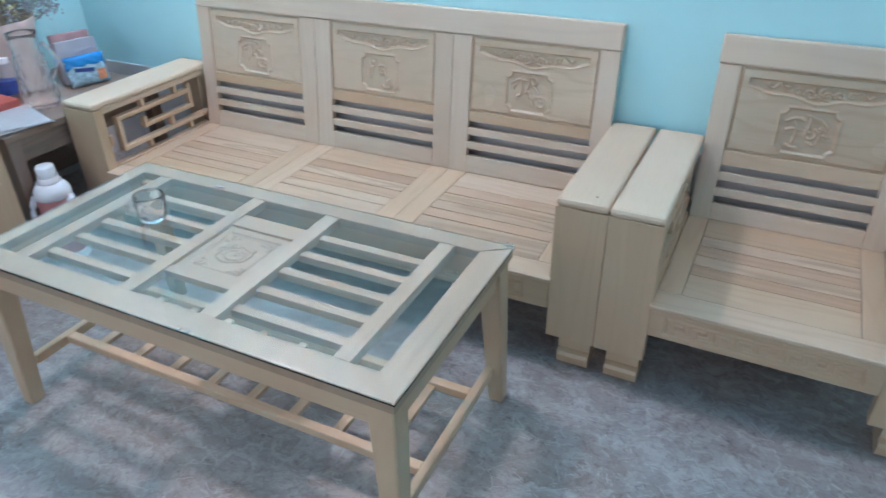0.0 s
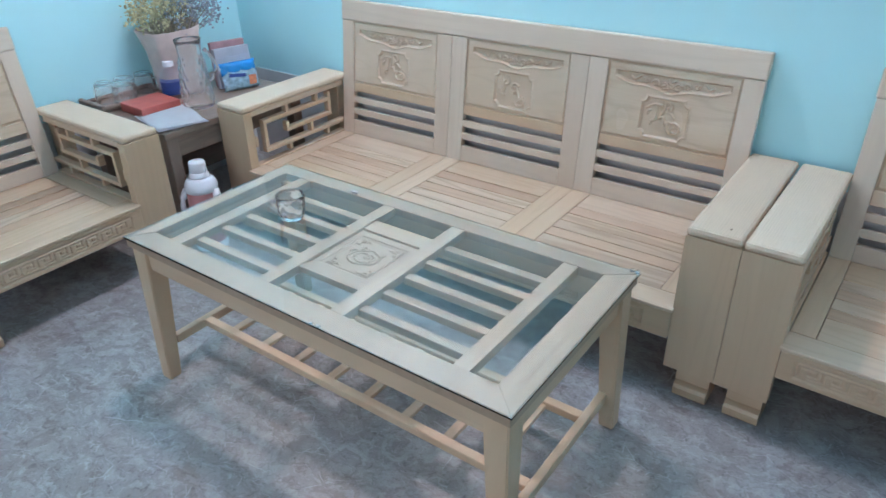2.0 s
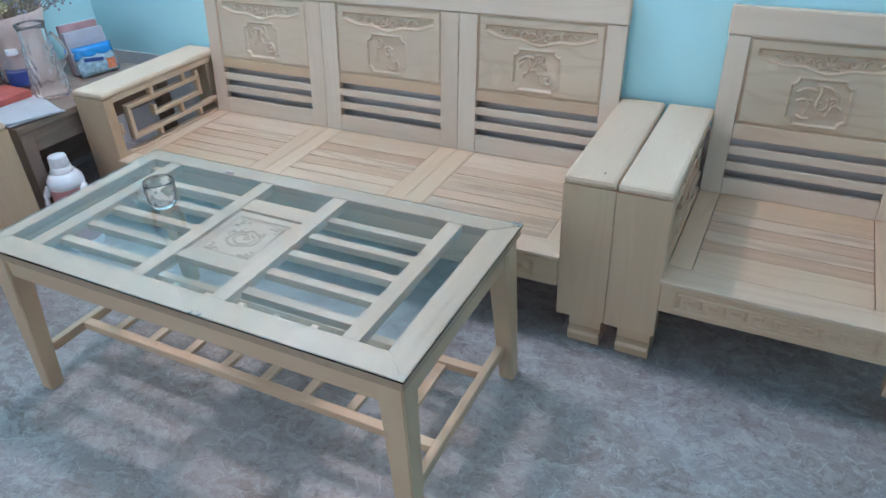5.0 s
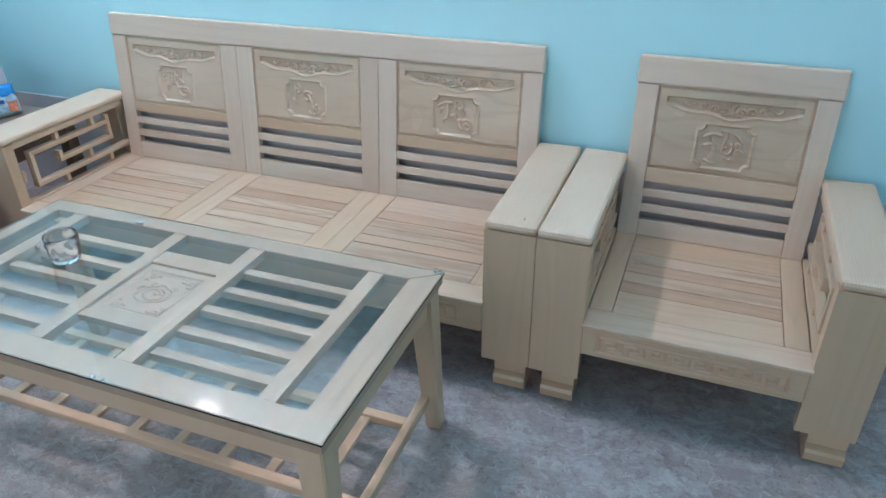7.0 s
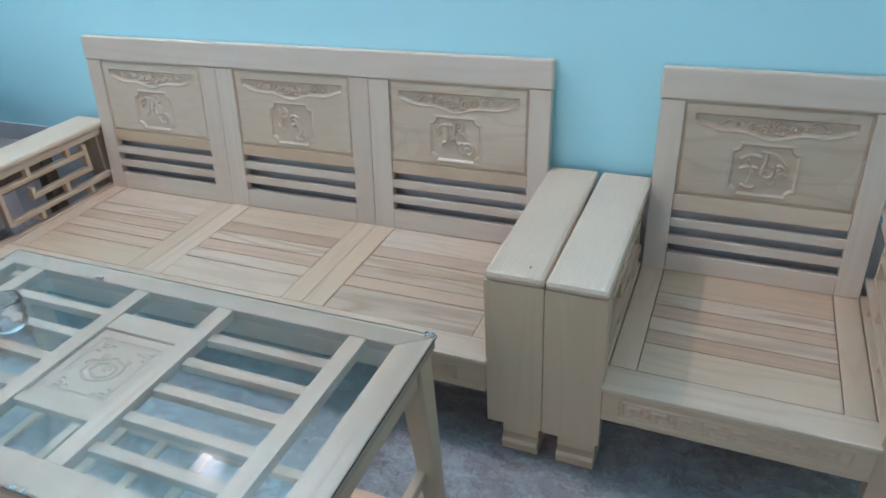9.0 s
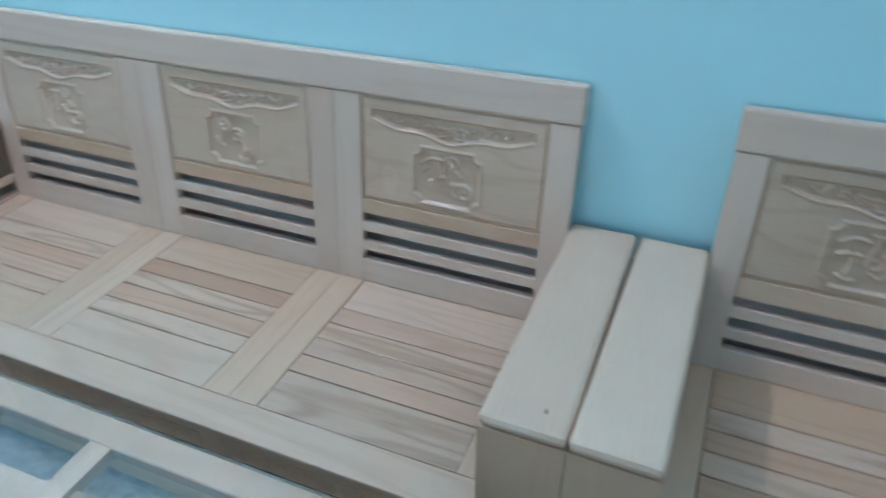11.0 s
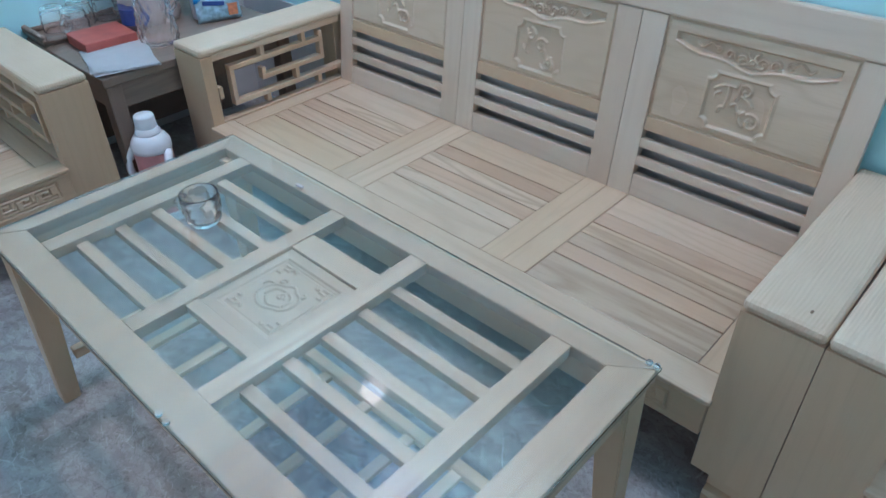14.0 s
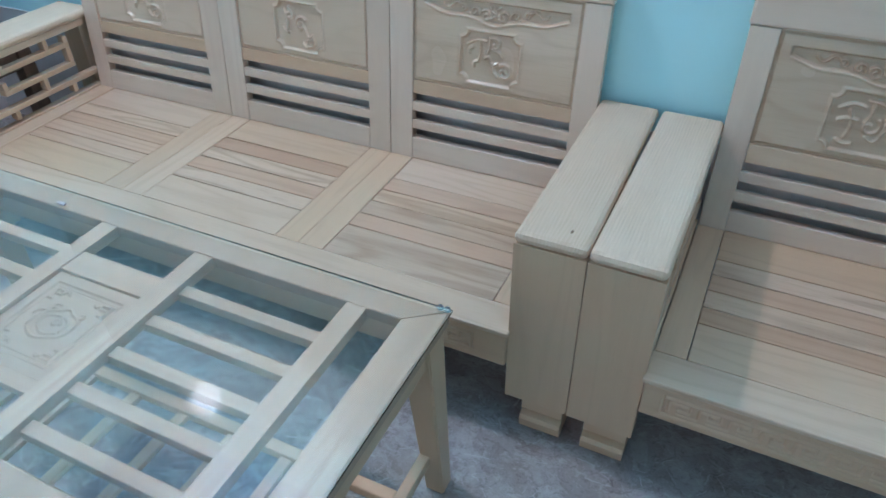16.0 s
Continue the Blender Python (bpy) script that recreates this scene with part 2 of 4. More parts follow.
PAPER = plain("white_paper", (0.90, 0.90, 0.92), 0.7, vary=0.03)
RED = plain("red_card", (0.52, 0.12, 0.095), 0.5, vary=0.12)
BLUE = plain("blue_foil", (0.02, 0.30, 0.72), 0.25, vary=0.15)
SKYBLUE = plain("pale_blue_print", (0.45, 0.70, 0.82), 0.35, vary=0.3, scale=40)
NAVY = plain("navy_label", (0.03, 0.07, 0.28), 0.4, vary=0.15)
ORANGE = plain("orange_print", (0.75, 0.25, 0.12), 0.4, vary=0.2, scale=60)
GREYCARD = plain("grey_card", (0.42, 0.43, 0.47), 0.6, vary=0.06)
PINKCARD = plain("dull_pink_card", (0.50, 0.29, 0.30), 0.5, vary=0.15)
DADO = plain("grey_lower_wall_paint", (0.66, 0.65, 0.65), 0.5, vary=0.06, scale=6)
WRAP = plain("pink_brown_wrapping", (0.60, 0.48, 0.44), 0.6, vary=0.1)
YELLOW = plain("dried_yellow_flower", (0.78, 0.70, 0.42), 0.8, vary=0.3, scale=30)
DUSTY = plain("dried_blue_grey_flower", (0.46, 0.50, 0.58), 0.8, vary=0.3, scale=30)
STEM = plain("dry_stem", (0.36, 0.31, 0.22), 0.8)
KNOT = plain("dark_knot", (0.22, 0.12, 0.06), 0.5)
METAL = plain("grey_metal", (0.5, 0.5, 0.5), 0.35, 0.9)


def lit(name, strength):
    n = Net(name)
    return n.set((0.9, 0.9, 0.9, 1), 0.4, Emission_Color=(1.0, 0.865, 0.95, 1), Emission_Strength=strength)


BRIGHT_BULB, OLD_BULB = lit("lit_bulb", 745.0), lit("lit_bulb_older", 165.0)

# ---- builders ----


def thing(name, m, label, category, group="", kind=""):
    ob = new(name)
    ob.matrix_basis = m
    ob.empty_display_size = 0.1
    return tagged(ob, label, category, group, kind)


def solid(name, bm, material, parent=None, m=None, label="", smooth=False):
    me = bpy.data.meshes.new(name)
    bmesh.ops.recalc_face_normals(bm, faces=bm.faces)
    bm.to_mesh(me)
    bm.free()
    me.materials.append(material)
    if smooth:
        for p in me.polygons:
            p.use_smooth = True
    ob = new(name, me)
    ob.parent = parent
    if m is not None:
        ob.matrix_basis = m
    return tagged(ob, label)


def part(name, bm, material, parent, label="", m=None, smooth=False):
    return solid(name, bm, material, parent, m, label, smooth)


def block(sx, sy, sz, bevel=0.003, taper=1.0, segments=2):
    bm = bmesh.new()
    bmesh.ops.create_cube(bm, size=1.0)
    for v in bm.verts:
        k = taper if v.co.z < 0 else 1.0
        v.co = Vector((v.co.x * sx * k, v.co.y * sy * k, v.co.z * sz))
    if bevel:
        bmesh.ops.bevel(bm, geom=bm.edges[:], offset=min(bevel, 0.45 * min(sx, sy, sz)), segments=segments, affect="EDGES", profile=0.5)
    return bm


def board(name, x0, x1, y0, y1, z0, z1, mats, parent, bevel=0.003, m=None, axis=None, taper=1.0, label=""):
    """A board between these limits, its grain along its longest side."""
    size = (x1 - x0, y1 - y0, z1 - z0)
    a = axis if axis is not None else max(range(3), key=lambda k: size[k])
    t = Matrix.Translation(((x0 + x1) / 2, (y0 + y1) / 2, (z0 + z1) / 2))
    mat = mats[a] if isinstance(mats, list) else mats
    return part(name, block(*size, bevel, taper), mat, parent, label, (m @ t) if m is not None else t)


def lathe(profile, seg=32, wobble=None):
    """Turn a closed outline of (radius, height) about z."""
    bm = bmesh.new()
    rings = []
    for r, z in profile:
        ring = []
        for k in range(seg):
            a = 2 * math.pi * k / seg
            rr = r + (wobble(a, z, r) if wobble else 0.0)
            ring.append(bm.verts.new((rr * math.cos(a), rr * math.sin(a), z)))
        rings.append(ring)
    for a, b in zip(rings, rings[1:]):
        for k in range(seg):
            bm.faces.new((a[k], a[(k + 1) % seg], b[(k + 1) % seg], b[k]))
    for ring in (rings[0], rings[-1]):
        if profile[0] != profile[-1]:
            bm.faces.new(ring)
    if profile[0] == profile[-1]:
        bmesh.ops.remove_doubles(bm, verts=bm.verts[:], dist=1e-5)
    return bm


def rope(points, radius, seg=8, bm=None, flat=1.0):
    """A round bar along points."""
    bm = bm or bmesh.new()
    pts = [Vector(p) for p in points]
    rings = []
    for i, p in enumerate(pts):
        d = (pts[min(i + 1, len(pts) - 1)] - pts[max(i - 1, 0)]).normalized()
        up = Vector((0, 0, 1)) if abs(d.z) < 0.9 else Vector((1, 0, 0))
        u = d.cross(up).normalized()
        w = d.cross(u)
        rings.append([bm.verts.new(p + radius * (math.cos(2 * math.pi * k / seg) * u * flat + math.sin(2 * math.pi * k / seg) * w)) for k in range(seg)])
    for a, b in zip(rings, rings[1:]):
        for k in range(seg):
            bm.faces.new((a[k], a[(k + 1) % seg], b[(k + 1) % seg], b[k]))
    bm.faces.new(rings[0]), bm.faces.new(rings[-1])
    return bm


def distance(px, pz, lines):
    """Distance from grid points to a set of broken lines."""
    best = np.full(px.shape, 9.0)
    for line in lines:
        for (ax, az), (bx, bz) in zip(line, line[1:]):
            dx, dz = bx - ax, bz - az
            k = np.clip(((px - ax) * dx + (pz - az) * dz) / (dx * dx + dz * dz + 1e-12), 0, 1)
            best = np.minimum(best, np.hypot(px - ax - k * dx, pz - az - k * dz))
    return best


def ease(v, lo, hi):
    k = np.clip((v - lo) / (hi - lo), 0, 1)
    return k * k * (3 - 2 * k)


def relief(w, h, height, step=0.0025, back=0.012):
    """A carved face in x and z that looks along -y; its rim turns back."""
    nx, nz = int(w / step) + 1, int(h / step) + 1
    px, pz = np.meshgrid(np.linspace(-w / 2, w / 2, nx), np.linspace(-h / 2, h / 2, nz))
    y = -height(px, pz)
    y[0, :] = y[-1, :] = back
    y[:, 0] = y[:, -1] = back
    verts = np.stack([px.ravel(), y.ravel(), pz.ravel()], 1)
    i = np.arange(nx * nz).reshape(nz, nx)
    quads = np.stack([i[:-1, :-1].ravel(), i[:-1, 1:].ravel(), i[1:, 1:].ravel(), i[1:, :-1].ravel()], 1)
    me = bpy.data.meshes.new("carving")
    me.from_pydata(verts.tolist(), [], quads.tolist())
    for p in me.polygons:
        p.use_smooth = True
    return me


def carved(name, me, material, parent, m, label=""):
    if not me.materials:
        me.materials.append(material)
    ob = new(name, me)
    ob.parent = parent
    ob.matrix_basis = m
    return tagged(ob, label)


def spiral(cx, cz, r, turns, start, sign=1, n=22):
    return [(cx + r * (1 - 0.8 * k / n) * math.cos(start + sign * turns * 2 * math.pi * k / n),
             cz + r * (1 - 0.8 * k / n) * math.sin(start + sign * turns * 2 * math.pi * k / n)) for k in range(n + 1)]


def sway(x0, z0, x1, z1, amp, waves=1.0, n=16):
    out = []
    for k in range(n + 1):
        f = k / n
        dx, dz = x1 - x0, z1 - z0
        ln = math.hypot(dx, dz) or 1
        s = amp * math.sin(waves * math.pi * f)
        out.append((x0 + dx * f - dz / ln * s, z0 + dz * f + dx / ln * s))
    return out


# brush strokes of the three medallions, in metres from the medallion's middle
STROKES = [
    [sway(-0.064, 0.030, -0.014, 0.044, 0.008), sway(-0.030, 0.042, -0.032, -0.010, 0.004), sway(-0.032, -0.010, -0.044, -0.024, -0.006),
     sway(-0.058, 0.010, -0.050, 0.024, 0.004), sway(-0.002, 0.054, -0.008, 0.014, 0.003), spiral(0.012, 0.038, 0.019, 0.8, 2.0, -1),
     sway(0.006, 0.026, 0.034, 0.008, 0.005), sway(-0.014, 0.000, 0.020, -0.010, 0.009, 2), sway(0.010, -0.010, 0.024, -0.044, -0.006), spiral(0.042, -0.030, 0.022, 1.25, 2.2, -1)],
    [sway(-0.050, 0.046, -0.046, -0.018, 0.006), spiral(-0.034, 0.032, 0.020, 0.85, 1.6, -1), sway(-0.058, -0.004, -0.040, -0.020, -0.004),
     spiral(0.006, 0.010, 0.020, 1.35, 0.6, 1), sway(0.004, -0.008, 0.044, -0.020, 0.012, 2), spiral(0.034, -0.040, 0.019, 1.1, 1.2, -1), sway(0.010, -0.046, 0.030, -0.056, -0.004)],
    [sway(-0.062, 0.028, -0.012, 0.036, 0.008), sway(-0.010, 0.052, 0.052, 0.020, 0.010), sway(-0.040, 0.026, -0.036, -0.036, 0.008), sway(-0.058, 0.002, -0.020, 0.006, 0.004),
     sway(0.002, 0.048, -0.004, 0.004, 0.004), spiral(0.006, -0.004, 0.022, 0.9, 0.8, -1), sway(0.006, -0.028, 0.060, -0.010, -0.012, 2), spiral(0.040, 0.004, 0.013, 1.0, 2.0, -1),
     sway(-0.050, -0.044, -0.020, -0.048, -0.004)],
]


def back_carving(strokes):
    scroll = []
    for s in (-1, 1):
        scroll += [spiral(s * 0.024, 0.066, 0.014, 1.2, 0.6 if s > 0 else 2.5, s), spiral(s * 0.056, 0.072, 0.013, 1.2, 3.6 if s > 0 else -0.4, -s),
                   spiral(s * 0.088, 0.077, 0.010, 1.1, 0.8 if s > 0 else 2.3, s), sway(s * 0.094, 0.082, s * 0.142, 0.083, 0.008 * s, 2),
                   sway(s * 0.010, 0.060, s * 0.070, 0.064, -0.008 * s, 1), sway(s * 0.004, 0.076, s * 0.012, 0.088, 0.003)]
    scroll.append(spiral(0, 0.066, 0.009, 1.0, 0, 1))

    def height(px, pz):
        low = 0.050 + 0.027 * np.clip(np.abs(px) / 0.196, 0, 1) ** 1.25 - 0.004 * np.cos(px / 0.196 * 9)
        inside = np.minimum(np.minimum(0.098 - pz, (pz - low) * 0.8), 0.196 - np.abs(px))
        y = -0.011 * ease(inside, -0.0025, 0.0035)
        y += 0.0022 * ease(pz - low, -0.010, -0.004) * ease(-(pz - low), -0.001, 0.002) * ease(0.196 - np.abs(px), 0, 0.01)
        d = distance(px, pz, scroll)
        y += 0.0085 * ease(0.0042 - d, 0, 0.0036) * ease(inside, 0, 0.004)
        mx, mz = px + 0.006, pz + 0.043
        box = np.minimum(0.080 - np.abs(mx), 0.066 - np.abs(mz))
        corner = np.hypot(0.082 - np.abs(mx), 0.068 - np.abs(mz)) - 0.022
        box = np.minimum(box, corner)
        y += -0.0065 * ease(box, -0.0025, 0.003) + 0.0022 * ease(box, -0.011, -0.004) * ease(-box, -0.001, 0.004)
        d = distance(mx, mz, strokes)
        y += 0.0070 * ease(0.0052 - d, 0, 0.0042)
        edge = np.minimum(0.226 - np.abs(px), 0.130 - np.abs(pz))
        return y - 0.005 * ease(-edge, -0.007, -0.001)
    return height


def key_band(w, h, sections):
    """Fret border cut into a front board: sunk frames, with a meander in each."""
    lines = []
    for x0, x1 in [(a - w / 2, b - w / 2) for a, b in sections]:
        z0, z1 = -h * 0.30, h * 0.30
        lines.append([(x0, z0), (x1, z0), (x1, z1), (x0, z1), (x0, z0)])
        n = max(1, round((x1 - x0 - 0.02) / 0.062))
        u = (x1 - x0 - 0.02) / n
        a, b = z0 + 0.011, z1 - 0.011
        line = []
        for k in range(n):
            x = x0 + 0.010 + k * u
            line += [(x, a), (x, b), (x + 0.72 * u, b), (x + 0.72 * u, a + (b - a) * 0.36), (x + 0.36 * u, a + (b - a) * 0.36), (x + 0.36 * u, a + (b - a) * 0.66)]
            lines.append(line)
            line = [(x + 0.36 * u, a), (x + u, a)]
            lines.append(line)
            line = []
    def height(px, pz):
        return -0.005 * ease(0.0042 - distance(px, pz, lines), 0, 0.0028)
    return height


def lotus(px, pz):
    """Flower and corner sprigs of the table's middle panel, inside a stepped frame."""
    lines = [spiral(0.004, 0.002, 0.010, 1.2, 0), sway(-0.046, -0.020, -0.012, 0.030, 0.014), sway(-0.040, -0.026, 0.022, -0.030, -0.012),
             sway(0.044, -0.006, 0.016, 0.030, -0.012), sway(-0.012, 0.030, 0.016, 0.030, 0.008), sway(0.022, -0.030, 0.044, -0.006, -0.006),
             sway(-0.030, -0.010, -0.004, 0.018, 0.010), sway(0.028, -0.012, 0.010, 0.018, -0.010), sway(-0.022, -0.016, 0.024, -0.018, -0.010),
             spiral(-0.030, 0.034, 0.008, 0.9, 1.0), spiral(0.036, 0.030, 0.007, 0.9, 2.0, -1), sway(-0.058, 0.006, -0.044, 0.020, 0.004)]
    for sx in (-1, 1):
        for sz in (-1, 1):
            cx, cz = sx * 0.070, sz * 0.072
            lines += [[(cx, cz), (cx - sx * 0.020, cz), (cx - sx * 0.020, cz - sz * 0.010), (cx - sx * 0.008, cz - sz * 0.010)],
                      [(cx, cz), (cx, cz - sz * 0.024), (cx - sx * 0.010, cz - sz * 0.024)], sway(cx - sx * 0.024, cz - sz * 0.004, cx - sx * 0.036, cz - sz * 0.004, 0.004)]
    edge = np.minimum(0.084 - np.abs(px), 0.088 - np.abs(pz))
    y = -0.0035 * ease(edge, -0.002, 0.003) - 0.002 * ease(edge, 0.006, 0.008) * ease(-edge, -0.011, -0.009)
    return y + 0.0034 * ease(0.0042 - distance(px, pz, lines), 0, 0.004)


PANELS = [relief(0.462, 0.270, back_carving(STROKES[k]), 0.0018) for k in (0, 1, 0, 2)]

# ---- room ----
def setting(name, x0, x1, y0, y1, z0, z1, mat, label, category):
    ob = part(name, block(x1 - x0, y1 - y0, z1 - z0, 0), mat, None, "", Matrix.Translation(((x0 + x1) / 2, (y0 + y1) / 2, (z0 + z1) / 2)))
    return tagged(ob, label, category, "", "structure")


setting("floor", WALL_X - 0.2, RIGHT_X + 0.2, REAR_Y - 0.2, WALL_Y + 0.2, -0.1, 0.0, FLOOR, "grey-brown marbled glossy floor with pale veins", "floor")
setting("wall_north", WALL_X - 0.2, RIGHT_X + 0.2, WALL_Y, WALL_Y + 0.2, 0.0, CEIL, TEAL, "plain light teal painted wall behind the sofa", "wall")
setting("wall_west", WALL_X - 0.2, WALL_X, REAR_Y, WALL_Y, 0.0, CEIL, TEAL, "plain light teal painted side wall", "wall")
setting("wall_east", RIGHT_X, RIGHT_X + 0.2, REAR_Y, WALL_Y, 0.0, CEIL, TEAL, "plain light teal painted side wall", "wall")
setting("dado_north", WALL_X + 0.0065, RIGHT_X, WALL_Y - 0.006, WALL_Y - 0.0001, 0.0, 0.48, DADO, "plain grey lower wall band behind the sofa", "dado")
setting("dado_west", WALL_X + 0.0001, WALL_X + 0.006, REAR_Y, WALL_Y, 0.0, 0.48, DADO, "plain grey lower wall band behind the armchair", "dado")
setting("ceiling", WALL_X - 0.2, RIGHT_X + 0.2, REAR_Y - 0.2, WALL_Y + 0.2, CEIL, CEIL + 0.1, WHITE, "plain pale blue painted ceiling", "ceiling")
# unseen wall behind the camera, with an added opening round the fill lamp
for name, x0, x1, z0, z1 in (("wall_south", WALL_X - 0.2, -1.9, 0, CEIL), ("wall_south_right", 0.5, RIGHT_X + 0.2, 0, CEIL),
                             ("wall_south_low", -1.9, 0.5, 0, 0.75), ("wall_south_high", -1.9, 0.5, 2.65, CEIL)):
    setting(name, x0, x1, REAR_Y - 0.2, REAR_Y, z0, z1, TEAL, "plain light teal painted wall round an added opening", "wall")


def bulb_lamp(m, glow):
    lamp = thing("bulb_lamp", m, "lit round white bulb hanging from a short ceiling rod", "lamp", "ceiling bulb lamps")
    part("ceiling_rose", lathe([(0.0005, -0.03), (0.03, -0.028), (0.05, -0.008), (0.052, 0.0), (0.0005, 0.0)], 24), PLASTIC, lamp, "", smooth=True)
    part("rod", rope([(0, 0, -0.028), (0, 0, -0.15)], 0.008, 10), METAL, lamp)
    part("socket", lathe([(0.0005, -0.205), (0.020, -0.205), (0.022, -0.15), (0.0005, -0.149)], 20), PLASTIC, lamp)
    part("bulb", lathe([(0.0005, -0.310), (0.022, -0.305), (0.040, -0.288), (0.047, -0.264), (0.042, -0.238), (0.024, -0.215), (0.0195, -0.2055), (0.0005, -0.2055)], 24), glow, lamp, "glowing white bulb", smooth=True)
    return lamp


bulb_lamp(pose(-1.30, 0.40, CEIL), BRIGHT_BULB)
bulb_lamp(pose(1.25, 0.22, CEIL), OLD_BULB)

# ---- carved wooden seats ----
FIGURED_RAIL = [ASH, SHADED_FRONT]
BACK_Y, SEAT_Z, DEPTH, ARM_W = 0.560, 0.300, 0.630, 0.1465


def lattice(parent, x, m_flip=1):
    """Fretwork of square bars between the seat and the arm."""
    y0, y1, z0, z1 = 0.040, 0.575, SEAT_Z + 0.006, 0.530
    u = lambda f: y0 + (y1 - y0) * f
    v = lambda f: z0 + (z1 - z0) * f
    t = 0.0085
    flat = [(0.13, 1.0, 0.20), (0.36, 0.84, 0.45), (0.13, 0.84, 0.75)]
    tall = [(0.13, 0.20, 0.75), (0.36, 0.45, 0.64), (0.84, 0.45, 0.92), (0.37, 0, 0.20), (0.80, 0, 0.20), (0.37, 0.75, 1), (0.70, 0.75, 1), (0.62, 0.20, 0.45), (0.03, 0.30, 0.56)]
    for a, b, c in flat:
        board("fret_bar", x - 0.014, x + 0.014, u(a) - t, u(b) + t, v(c) - t, v(c) + t, ASH, parent, 0.0015)
    for c, a, b in tall:
        board("fret_post", x - 0.0135, x + 0.0135, u(c) - t * 0.95, u(c) + t * 0.95, v(a) + t, v(b) - t, ASH, parent, 0.0015)


def foot_block(parent, x0, x1, y0, y1):
    """Stepped scroll foot under an arm's front board."""
    xm, w = (x0 + x1) / 2, x1 - x0
    out = [(y0 + 0.006, 0.094), (y0 + 0.006, 0.056), (y0 + 0.014, 0.050), (y0 - 0.004, 0.044), (y0 - 0.009, 0.034), (y0 - 0.004, 0.006), (y0 + 0.004, 0.0), (y1, 0.0), (y1, 0.094)]
    bm = bmesh.new()
    sides = [[bm.verts.new((s * w / 2, y, z)) for y, z in out] for s in (-1, 1)]
    for a in range(len(out)):
        b = (a + 1) % len(out)
        bm.faces.new((sides[0][a], sides[0][b], sides[1][b], sides[1][a]))
    bm.faces.new(sides[0]), bm.faces.new(sides[1])
    part("foot", bm, SHADED_FRONT[0], parent, "", Matrix.Translation((xm, 0, 0)))


